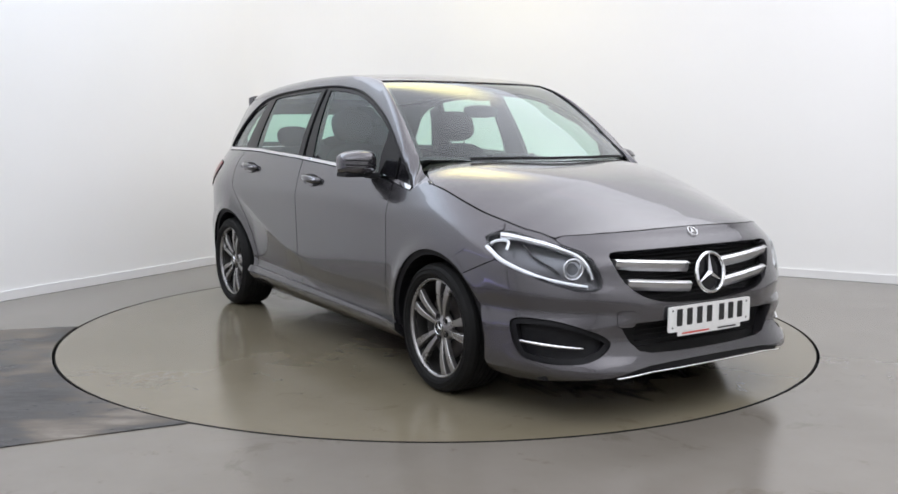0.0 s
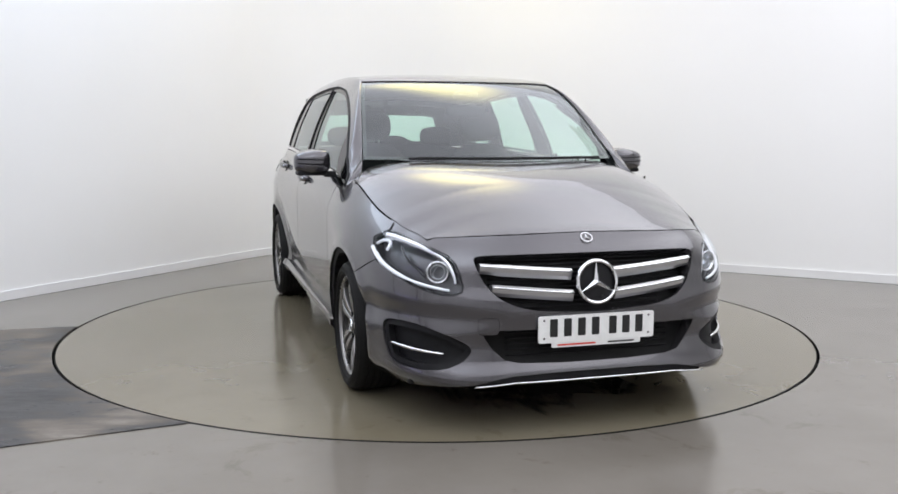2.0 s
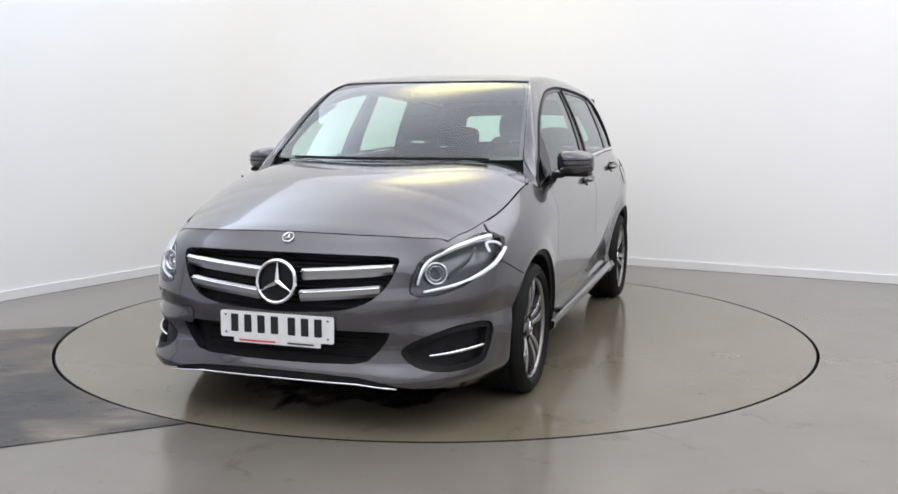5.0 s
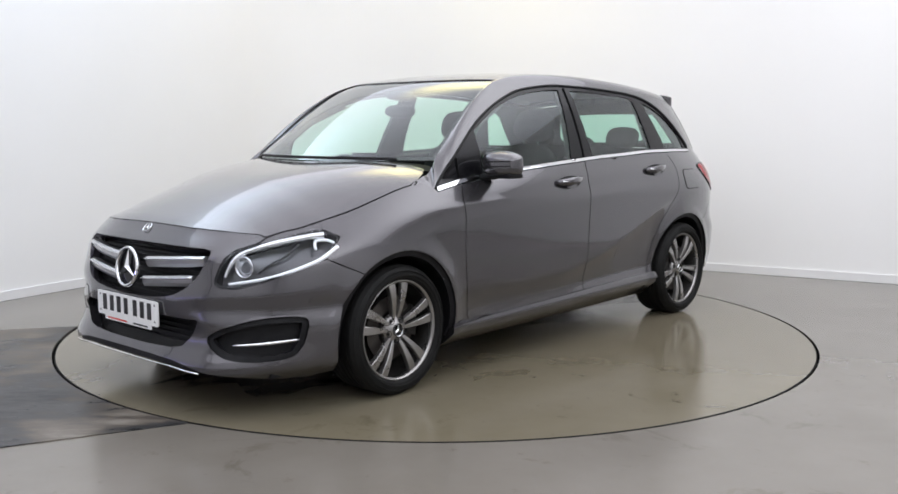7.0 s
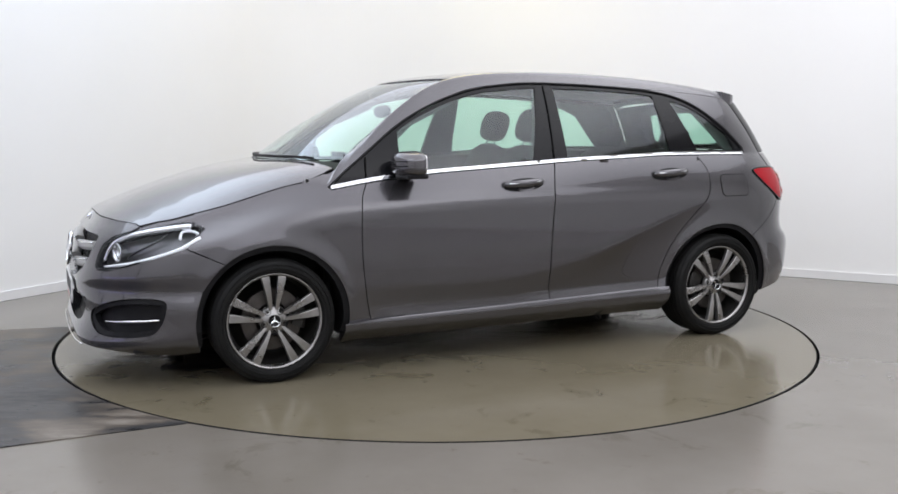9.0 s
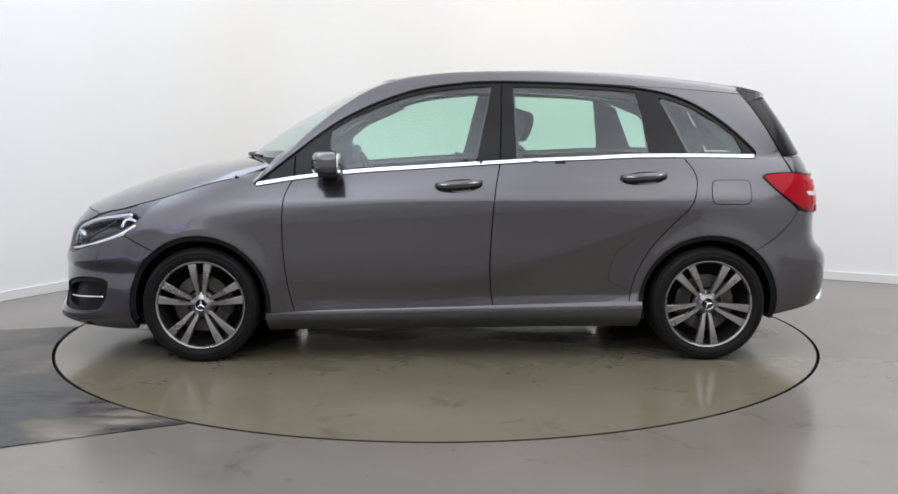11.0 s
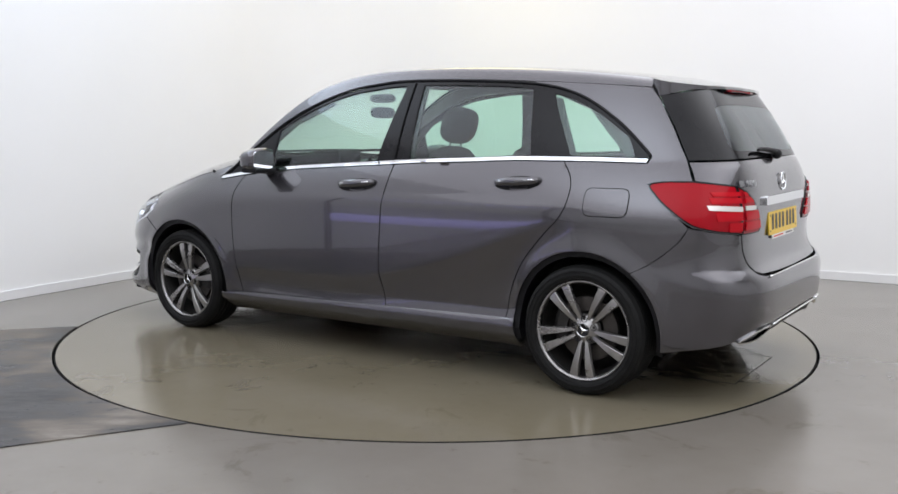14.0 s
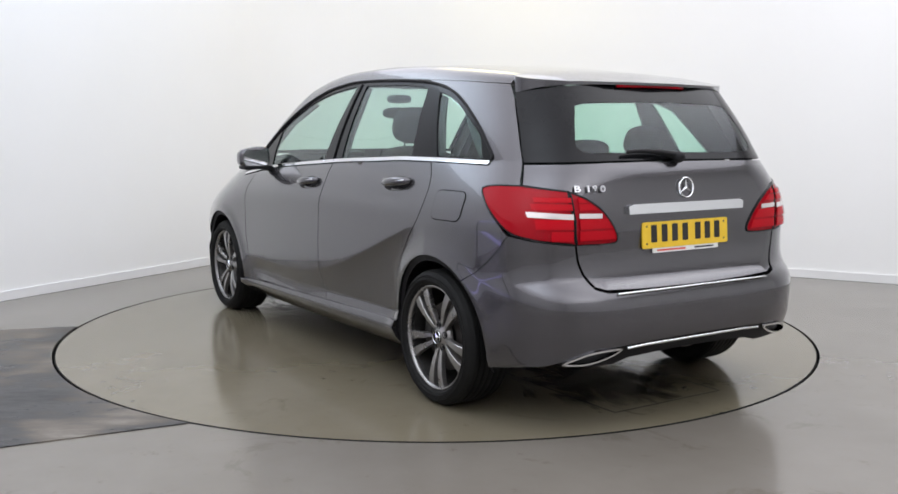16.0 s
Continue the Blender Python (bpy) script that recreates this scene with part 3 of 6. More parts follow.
def sweep(name, path, radius, material, parent, label="", closed=False, sides=8, flat=1.0, up=(0, 0, 1)):
    """A rod along a path of points; flat squeezes it along up."""
    pts = [Vector(p) for p in path]
    n = len(pts)
    bm = bmesh.new()
    rings = []
    for i, p in enumerate(pts):
        t = (pts[(i + 1) % n] - pts[i - 1]) if closed else (pts[min(i + 1, n - 1)] - pts[max(i - 1, 0)])
        t.normalize()
        a = t.cross(Vector(up))
        if a.length < 1e-3:
            a = t.cross(Vector((1, 0, 0)))
        a.normalize()
        b = a.cross(t)
        r = radius(i / max(n - 1, 1)) if callable(radius) else radius
        rings.append([bm.verts.new(p + a * r * math.cos(2 * math.pi * k / sides) + b * r * flat * math.sin(2 * math.pi * k / sides)) for k in range(sides)])
    for i in range(n if closed else n - 1):
        for k in range(sides):
            bm.faces.new((rings[i][k], rings[i][(k + 1) % sides], rings[(i + 1) % n][(k + 1) % sides], rings[(i + 1) % n][k]))
    if not closed:
        bm.faces.new(rings[0])
        bm.faces.new(rings[-1])
    bmesh.ops.recalc_face_normals(bm, faces=bm.faces)
    return part(name, bm, material, parent, label, smooth=True)


def lathe(bm, prof, n=48, m=None, closed=False):
    """Turns (radius, y) about the y axis."""
    rings = [[bm.verts.new((r * math.cos(2 * math.pi * i / n), y, r * math.sin(2 * math.pi * i / n))) for i in range(n)] for r, y in prof]
    if m is not None:
        bmesh.ops.transform(bm, matrix=m, verts=[v for r in rings for v in r])
    pairs = list(zip(rings, rings[1:])) + ([(rings[-1], rings[0])] if closed else [])
    for a, b in pairs:
        for i in range(n):
            bm.faces.new((a[i], a[(i + 1) % n], b[(i + 1) % n], b[i]))
    bmesh.ops.recalc_face_normals(bm, faces=bm.faces)
    return rings


def arc(hx, r, a0, a1, n=24):
    """Points of a wheel arch, angles in degrees from ahead over the top."""
    return [(hx + r * math.cos(radians(a0 + (a1 - a0) * i / n)), HUB_Z + r * math.sin(radians(a0 + (a1 - a0) * i / n))) for i in range(n + 1)]


# ------------------------------------------------------------------ car materials


def paint():
    m = mat("grey_metallic_paint", (0.085, 0.082, 0.084), 0.22, 0.80, Coat_Weight=1.0, Coat_Roughness=0.035, Coat_IOR=1.5)
    t, b = nodes(m)
    co = t.nodes.new("ShaderNodeTexCoord")
    fl = add(t, "ShaderNodeTexVoronoi", Scale=900.0)
    t.links.new(co.outputs["Object"], fl.inputs["Vector"])
    big = add(t, "ShaderNodeTexNoise", Scale=2.2, Detail=3.0)
    t.links.new(co.outputs["Object"], big.inputs["Vector"])
    r = ramp(t, fl.outputs["Color"], [(0.0, (0.070, 0.067, 0.073)), (1.0, (0.105, 0.101, 0.109))])
    t.links.new(r.outputs[0], b.inputs["Base Color"])
    rr = t.nodes.new("ShaderNodeMapRange")
    rr.inputs["To Min"].default_value, rr.inputs["To Max"].default_value = 0.22, 0.27
    t.links.new(big.outputs[0], rr.inputs[0])
    t.links.new(rr.outputs[0], b.inputs["Roughness"])
    return m


def glass_mat(name, tint, fac_ior=1.5, power=4.2):
    """Thin tinted automotive glass: clear through, mirror-like by its Fresnel gloss."""
    m = bpy.data.materials.new(name)
    m.use_nodes = True
    t = m.node_tree
    t.nodes.remove(t.nodes["Principled BSDF"])
    out = t.nodes["Material Output"]
    tr = t.nodes.new("ShaderNodeBsdfTransparent")
    tr.inputs[0].default_value = (*tint, 1)
    gl = t.nodes.new("ShaderNodeBsdfGlossy")
    gl.inputs["Roughness"].default_value = 0.01
    gl.inputs[0].default_value = (0.95, 0.98, 1, 1)
    lw = t.nodes.new("ShaderNodeLayerWeight")
    lw.inputs[0].default_value = 0.5
    pw = t.nodes.new("ShaderNodeMath")
    pw.operation, pw.inputs[1].default_value = "POWER", power
    t.links.new(lw.outputs["Facing"], pw.inputs[0])
    fr = t.nodes.new("ShaderNodeMath")
    fr.operation, fr.inputs[1].default_value, fr.inputs[2].default_value = "MULTIPLY_ADD", 0.92, (fac_ior - 1) * 0.13
    t.links.new(pw.outputs[0], fr.inputs[0])
    mx = t.nodes.new("ShaderNodeMixShader")
    t.links.new(fr.outputs[0], mx.inputs[0])
    t.links.new(tr.outputs[0], mx.inputs[1])
    t.links.new(gl.outputs[0], mx.inputs[2])
    t.links.new(mx.outputs[0], out.inputs[0])
    return m


M_PAINT = paint()
M_BLACK = grain(mat("gloss_black_trim", rough=0.12, Specular_IOR_Level=0.22), ((0.005, 0.005, 0.006), (0.009, 0.009, 0.010)), 6.0)
M_PLASTIC = grain(mat("black_plastic", rough=0.5, Specular_IOR_Level=0.18), ((0.006, 0.006, 0.007), (0.011, 0.011, 0.012)), 20.0, bump=0.15, fine=500)
M_MESH = grain(mat("grille_black", rough=0.4, Specular_IOR_Level=0.15), ((0.003, 0.003, 0.003), (0.006, 0.006, 0.006)), 20.0)
M_CHROME = mat("chrome", (0.80, 0.81, 0.82), 0.06, 1.0)
M_SILVER = grain(mat("satin_silver", rough=0.28, metal=0.95), ((0.50, 0.50, 0.51), (0.58, 0.58, 0.59)), 8.0)
M_RUBBER = grain(mat("tyre_rubber", rough=0.62, Specular_IOR_Level=0.16), ((0.006, 0.006, 0.006), (0.011, 0.011, 0.0105)), 12.0, bump=0.3, fine=300)
M_ALLOY = grain(mat("grey_alloy", rough=0.30, metal=0.85), ((0.26, 0.252, 0.246), (0.34, 0.33, 0.32)), 9.0, rough=(0.24, 0.34))
# rim inside and brake iron toned dark for the shade behind the spokes
M_RIM_SHADE = grain(mat("rim_shade_alloy", rough=0.45, metal=0.7), ((0.022, 0.021, 0.020), (0.045, 0.043, 0.040)), 9.0)
M_DISC_BRAKE = grain(mat("brake_iron", rough=0.45, metal=0.8), ((0.055, 0.048, 0.044), (0.10, 0.092, 0.085)), 14.0)
M_SCREEN = glass_mat("windscreen_glass", (0.80, 0.93, 0.86), 1.62, 3.6)
M_GLASS = glass_mat("side_glass", (0.66, 0.87, 0.77))
M_DARKGLASS = glass_mat("rear_glass", (0.60, 0.82, 0.72), 1.38, 4.6)
M_LENS = glass_mat("clear_lens", (0.95, 0.96, 0.97), 1.12, 5.5)
M_CLOTH = grain(mat("dark_seat_fabric", rough=0.85, Specular_IOR_Level=0.2), ((0.012, 0.013, 0.014), (0.024, 0.025, 0.027)), 40.0, bump=0.4, fine=900)
M_DASH = grain(mat("dashboard_plastic", rough=0.6), ((0.022, 0.023, 0.025), (0.036, 0.037, 0.040)), 30.0, bump=0.25, fine=700)
M_LINER = grain(mat("grey_headliner", rough=0.9), ((0.26, 0.255, 0.24), (0.32, 0.315, 0.30)), 50.0, bump=0.2)
M_RED = mat("red_lamp_lens", (0.30, 0.003, 0.009), 0.05, 0.0, Specular_IOR_Level=0.16)
M_RED2 = mat("bright_red_lamp_bar", (0.44, 0.005, 0.012), 0.10, 0.0, Specular_IOR_Level=0.10)
M_CLEAR_BAR = mat("clear_lamp_bar", (0.70, 0.64, 0.62), 0.12, 0.25, Coat_Weight=1.0)
M_REFLECT = mat("lamp_reflector", (0.42, 0.43, 0.45), 0.16, 1.0)
M_BRIGHT = mat("bright_reflector", (0.74, 0.75, 0.77), 0.18, 0.95)
M_LAMP_INNER = mat("lamp_inner_bezel", (0.10, 0.10, 0.106), 0.28, 0.9)
M_LAMP_DARK = mat("lamp_bezel", (0.016, 0.016, 0.018), 0.25, 0.3)
M_LIGHT_GUIDE = mat("light_guide", (0.85, 0.87, 0.9), 0.15, 0.0, Coat_Weight=0.6)
M_PLATE_W = grain(mat("white_plate", rough=0.35), ((0.72, 0.72, 0.70), (0.80, 0.80, 0.78)), 30.0)
M_PLATE_Y = grain(mat("yellow_plate", rough=0.35), ((0.72, 0.46, 0.02), (0.80, 0.53, 0.03)), 30.0)
M_INK = mat("black_ink", (0.01, 0.01, 0.01), 0.4)
M_STRIP_RED = mat("red_ink", (0.6, 0.05, 0.03), 0.4)

# ------------------------------------------------------------------ the car
CAR = tagged(new("car"), "dark grey metallic five-door hatchback standing on the turntable", "car")

CHROME_Z = curve([-1.62, -1.288, -0.994, -0.7, -0.4, -0.098, 0.207, 0.515, 0.827, 1.054], [1.092, 1.096, 1.095, 1.083, 1.071, 1.053, 1.034, 1.013, 0.979, 0.944])
DLO = [(1.053, 0.946), (0.839, 1.112), (0.631, 1.263), (0.419, 1.369), (0.203, 1.440), (0.023, 1.468), (-0.192, 1.484), (-0.598, 1.476), (-0.99, 1.449), (-1.226, 1.392), (-1.428, 1.276), (-1.590, 1.135), (-1.606, 1.104)]
DOOR_FRONT = spline([(0.865, 0.958), (0.905, 0.86), (0.911, 0.642), (0.891, 0.426), (0.858, 0.268)])
DOOR_MID = spline([(-0.231, 1.048), (-0.199, 0.862), (-0.178, 0.560), (-0.182, 0.408), (-0.197, 0.288)])
DOOR_REAR = spline([(-1.213, 1.082), (-1.262, 1.012), (-1.272, 0.939), (-1.240, 0.836), (-1.141, 0.732), (-1.027, 0.596), (-0.956, 0.445), (-0.929, 0.306)])
ARCH_R = 0.372


def belt_line(x0, x1, n=14, dz=-0.012):
    return [(x, float(CHROME_Z(x)) + dz) for x in np.linspace(x0, x1, n)]


def flank():
    """Wings, doors, rear quarters and sills of both sides."""
    # front wing
    a0 = math.degrees(math.atan2(0.60 - HUB_Z, 1.59 - HUB_X))
    front = arc(HUB_X, ARCH_R, 188, a0, 26)
    top_edge = [(x, float(BELT_Z(x)) - 0.001) for x in np.linspace(1.70, 1.13, 14)]
    poly = front + [(1.755, 0.674), (1.735, 0.697), (1.664, 0.764), (1.722, 0.797)] + top_edge + [(1.075, 0.958)] + belt_line(1.05, 0.868, 5) + DOOR_FRONT[1:] + [(0.90, 0.262)]
    panel("front_wing", poly, side, M_PAINT, CAR, both=True, res=0.028)
    # doors
    door_f = belt_line(0.862, -0.228, 24) + DOOR_MID[1:] + DOOR_FRONT[::-1][:-1]
    door_r = belt_line(-0.234, -1.212, 22) + DOOR_REAR[1:] + DOOR_MID[::-1][:-1]
    creases = [[(x, float(SWOOSH(x)) + dz) for x in np.arange(0.94, -1.27, -0.02)] for dz in (-0.024, -0.010, -0.003, 0.003, 0.010)]
    fronts = panel("front_door", door_f, side, M_PAINT, CAR, both=True, res=0.028, gap=0.0032, lines=creases)
    rears = panel("rear_door", door_r, side, M_PAINT, CAR, both=True, res=0.028, gap=0.0032, lines=creases)
    # rear quarter with the rear pillar
    a1 = math.degrees(math.atan2(0.599 - HUB_Z, -1.59 + HUB_X))
    back = arc(-HUB_X, ARCH_R, a1, -8, 26)
    cant = [(-1.560, 1.426), (-1.3, 1.447), (-1.1, 1.461), (-0.97, 1.467)]
    rear_dlo = spline([(-0.97, 1.458), (-1.10, 1.434), (-1.235, 1.395), (-1.437, 1.280), (-1.600, 1.137), (-1.617, 1.104)])
    poly = DOOR_REAR + [(-0.98, 0.303)] + back[::-1] + [(-1.665, 0.637), (-1.735, 0.690), (-1.795, 0.750), (-1.828, 0.806), (-1.790, 0.842), (-1.705, 0.910), (-1.630, 0.991), (-1.70, 1.003), (-1.815, 1.005), (-1.770, 1.097), (-1.692, 1.24), (-1.612, 1.366)] + cant + rear_dlo[1:] + belt_line(-1.605, -1.22, 8)
    panel("rear_quarter", poly, side, M_PAINT, CAR, both=True, res=0.028)
    # sills
    poly = [(x, 0.262 + (0.98 - x) * 0.0215) for x in np.linspace(1.0, -0.99, 30)] + [(x, 0.180 + (0.98 - x) * 0.0065) for x in np.linspace(-0.995, 1.0, 30)]
    ridge = lambda x: 0.262 + (0.98 - x) * 0.0215 - 0.012 - (0.98 - x) * 0.002

    def sill_side(p):
        """A sill with a sloping shoulder over a ridge, tucked in below it."""
        q = side(p)
        d = p[:, 1] - ridge(p[:, 0])
        q[:, 1] -= np.where(d > 0, d * 0.50, -d * 0.70)
        return q
    xs = np.linspace(1.0, -0.99, 40)
    crest = [(x, ridge(x)) for x in xs]
    shoulder = [(x, 0.262 + (0.98 - x) * 0.0215) for x in xs] + crest[::-1]
    tuck = crest + [(x, 0.180 + (0.98 - x) * 0.0065) for x in xs[::-1]]
    panel("sill", tuck, sill_side, M_PAINT, CAR, both=True, lift=0.028, gap=0, depth=0.05, res=0.03, label="grey painted side sill")
    panel("sill_shoulder", shoulder, sill_side, M_PAINT, CAR, both=True, lift=0.028, gap=0, depth=0.03, res=0.03, label="sloping shoulder of the sill")
    # near-black rods added behind the door gaps in place of the shade inside
    for seam in (DOOR_FRONT, DOOR_MID, DOOR_REAR):
        for sy in (1, -1):
            sweep("door_gap_rod", side(np.array(seam)) * np.array([1, sy, 1]) - np.array([0, sy * 0.0105, 0]), 0.0075, M_GAP, CAR, "near-black rod that gives the door gap its shade", sides=6)
    # fuel flap
    flap = [(-1.455 + u, 0.904 + v) for u, v in rounded(0.215, 0.130, 0.035)]
    panel("fuel_flap_seam", flap, side, M_GAP, CAR, lift=0.0012, gap=0, depth=0, res=0.02)
    panel("fuel_flap", flap, side, M_PAINT, CAR, lift=0.0030, gap=0.004, depth=0.001, res=0.02)
    return fronts, rears


DOORS_F, DOORS_R = flank()


def door_handle(x, z, sy, door):
    tilt = 0.065
    # flat dark oval on the door, standing for the shade of a hollow cup
    cup = [(x + 0.122 * math.cos(a) * (1 if math.cos(a) > 0 else 1.02), z - 0.006 + 0.034 * math.sin(a) - tilt * 0.122 * math.cos(a)) for a in np.linspace(0, 2 * math.pi, 28, endpoint=False)]
    m = lambda p: side(p) * np.array([1, sy, 1])
    panel("handle_recess_shade", cup, m, M_PLASTIC, door, lift=0.0015, gap=0, depth=0, res=0.03, label="flat dark oval for the shade in the handle's recess")
    lip = [(x + 0.055 * math.cos(a) - 0.012, z - 0.026 + 0.012 * math.sin(a) - tilt * 0.055 * math.cos(a)) for a in np.linspace(0, 2 * math.pi, 20, endpoint=False)]
    panel("recess_lip", lip, m, M_PAINT, door, lift=0.004, gap=0, depth=0.002, res=0.02, bulge=0.008, label="painted lower lip of the handle recess")
    pts = []
    for i in range(13):
        t = i / 12
        xx = x + 0.118 - 0.236 * t
        zz = z + 0.004 + tilt * (0.236 * t - 0.118)
        y = float(side_y(xx, zz)) + 0.004 + 0.036 * math.sin(math.pi * t) ** 0.6
        pts.append((xx, sy * y, zz))
    sweep("handle", pts, lambda t: 0.012 + 0.004 * math.sin(math.pi * t), M_PAINT, door, "grey pull handle", sides=10, flat=1.35)
    sweep("handle_trim", [(p[0], p[1] + sy * 0.010, p[2] + 0.004) for p in pts[1:-1]], 0.0045, M_CHROME, door, "thin chrome strip", sides=6)


for k, sy in enumerate((1, -1)):
    door_handle(-0.013, 0.942, sy, DOORS_F[k])
    door_handle(-0.990, 0.982, sy, DOORS_R[k])

# windows of the sides
TOPLINE = curve([p[0] for p in DLO[::-1]], [p[1] for p in DLO[::-1]])


def glass_top(x0, x1, n, dz=-0.022):
    return [(x, float(TOPLINE(x)) + dz) for x in np.linspace(x0, x1, n)]


def side_windows():
    edge = spline(DLO, 5)
    frame_poly = edge + belt_line(-1.605, 1.045, 40, 0.006)
    g_front = glass_top(0.660, -0.195, 16) + belt_line(-0.105, 0.668, 16, 0.014)
    g_rear = glass_top(-0.310, -0.975, 14) + belt_line(-1.028, -0.322, 14, 0.014)
    g_quart = glass_top(-1.095, -1.50, 12, -0.026) + belt_line(-1.545, -1.235, 7, 0.018)
    panel("window_frame", frame_poly, side, M_BLACK, CAR, holes=(g_front, g_rear, g_quart), both=True, lift=-0.004, res=0.03, label="black window surround and pillars")
    for name, poly in (("front_window", g_front), ("rear_window", g_rear), ("quarter_window", g_quart)):
        panel(name, poly, side, M_GLASS, CAR, both=True, lift=-0.009, gap=-0.004, depth=0, res=0.05, label="green-tinted side glass")
    strip = belt_line(1.05, -1.605, 60, 0.0075) + belt_line(-1.60, 1.05, 60, -0.0100)
    panel("belt_strip", strip, side, M_CHROME, CAR, both=True, lift=0.005, gap=0, depth=0.006, res=0.012, label="bright chrome waistline strip")
    line = [(x, z + 0.004) for x, z in edge]
    for sy in (1, -1):
        p = side(np.array(line)) * np.array([1, sy, 1])
        sweep("window_seal", p, 0.007, M_PLASTIC, CAR, "black rubber window seal", sides=6)
        # split line between the doors
        q = side(np.array([(-0.232 - 0.018 * t, 1.062 + 0.412 * t) for t in np.linspace(0, 1, 12)]))
        sweep("door_gap_rod", q * np.array([1, sy, 1]), 0.004, M_GAP, CAR, "dark gap between the door frames", sides=5)
        q = side(np.array([(0.857 - 0.006 * t, 0.975 + 0.115 * t) for t in np.linspace(0, 1, 6)]))
        sweep("door_gap_rod", q * np.array([1, sy, 1]), 0.004, M_GAP, CAR, "dark gap between the door frames", sides=5)


side_windows()

# pillars, roof and screen
RAIL_IN = [(1.165, 0.778), (1.05, 0.742), (0.945, 0.708), (0.75, 0.668), (0.55, 0.630), (0.40, 0.598), (0.30, 0.574), (0.10, 0.565), (-0.5, 0.562), (-1.0, 0.555), (-1.3, 0.545), (-1.555, 0.530)]
RAIL_OUT = [(1.19, 0.968), (1.105, 0.955), (1.05, 0.957), (0.87, 1.096), (0.68, 1.238), (0.51, 1.332), (0.37, 1.394), (0.12, 1.464), (-0.5, 1.487), (-1.0, 1.466), (-1.3, 1.447), (-1.560, 1.428)]


def rail():
    """Windscreen pillar and roof rail as one rounded strip."""
    a, b = np.array(spline(RAIL_IN, 8)), np.array(spline(RAIL_OUT, 8))
    n_hood = 12
    inner = top(a)
    h = hood(a)
    w = np.clip((a[:, 0] - 0.94) / 0.12, 0, 1)[:, None]
    inner = inner * (1 - w) + h * w
    outer = side(b)
    to = side(b + [0, 0.002]) - outer
    ti = top(a + [0, 0.002]) - top(a)
    rows = []
    for i in range(len(a)):
        p, q = outer[i], inner[i]
        u, v = to[i] / np.linalg.norm(to[i]), ti[i] / np.linalg.norm(ti[i])
        m = np.stack([u, -v], -1)
        s, *_ = np.linalg.lstsq(m, q - p, rcond=None)
        d = np.linalg.norm(q - p)
        s = np.clip(s, 0.15 * d, 0.8 * d)
        c = (p + u * s[0] + q + v * s[1]) / 2
        rows.append([p * (1 - t) ** 2 + 2 * c * t * (1 - t) + q * t * t for t in np.linspace(0, 1, 9)])
    rows = np.array(rows)
    du, dv = np.gradient(rows, axis=0), np.gradient(rows, axis=1)
    nn = np.cross(du, dv)
    nn /= np.maximum(np.linalg.norm(nn, axis=2, keepdims=True), 1e-9)
    if nn[40, 4, 2] < 0:
        nn = -nn
    R, C = rows.shape[:2]
    verts, normals = rows.reshape(-1, 3), nn.reshape(-1, 3)
    faces = [(i * C + j, (i + 1) * C + j, (i + 1) * C + j + 1, i * C + j + 1) for i in range(R - 1) for j in range(C - 1)]
    f0 = faces[40 * (C - 1) + 4]
    if np.dot(np.cross(verts[f0[1]] - verts[f0[0]], verts[f0[3]] - verts[f0[0]]), normals[f0[0]]) < 0:
        faces = [f[::-1] for f in faces]
    m = np.array([1, -1, 1])
    lining = verts - normals * 0.016
    mesh_with_normals("cant_trim", lining, [f[::-1] for f in faces], -normals, M_LINER, CAR, "light grey lining of pillar and roof edge")
    mesh_with_normals("cant_trim", lining * m, faces, -normals * m, M_LINER, CAR, "light grey lining of pillar and roof edge")
    mesh_with_normals("roof_rail", verts, faces, normals, M_PAINT, CAR, "")
    mesh_with_normals("roof_rail", verts * m, [f[::-1] for f in faces], normals * m, M_PAINT, CAR, "")
    return a


RAIL = rail()


def whole(half):
    """A closed outline from its left half, given from the centre line to the centre line."""
    h = [tuple(p) for p in half]
    return h + [(x, -y) for x, y in h[::-1]]


def whole_b(half):
    h = [tuple(p) for p in half]
    return h + [(-b, z) for b, z in h[::-1]]


roof_edge = [tuple(p) for p in RAIL if p[0] < 0.29]
ROOF_FRONT = spline([(0.435, 0.0), (0.405, 0.25), (0.305, 0.566)], 6)
panel("roof", whole(ROOF_FRONT + roof_edge + [(-1.545, 0.25), (-1.545, 0.0)]), top, M_PAINT, CAR, res=0.04, gap=0.0015)
SCREEN_EDGE = [tuple(p) for p in RAIL if 0.30 < p[0] < 0.95]
SCREEN = whole([(x - 0.0, y) for x, y in ROOF_FRONT[:-1]] + SCREEN_EDGE[::-1] + [(1.01, 0.62), (1.10, 0.48), (1.18, 0.28), (1.22, 0.12), (1.23, 0.0)])
sc = dense(SCREEN, 0.03)
panel("windscreen", SCREEN, top, M_SCREEN, CAR, lift=-0.006, gap=0.001, depth=0, res=0.06, label="clear greenish windscreen")
panel("windscreen_band", SCREEN, top, M_BLACK, CAR, holes=([tuple(p) for p in inset(sc, 0.020)],), lift=-0.0085, gap=0.0, depth=0.002, res=0.03, label="black printed band round the windscreen")

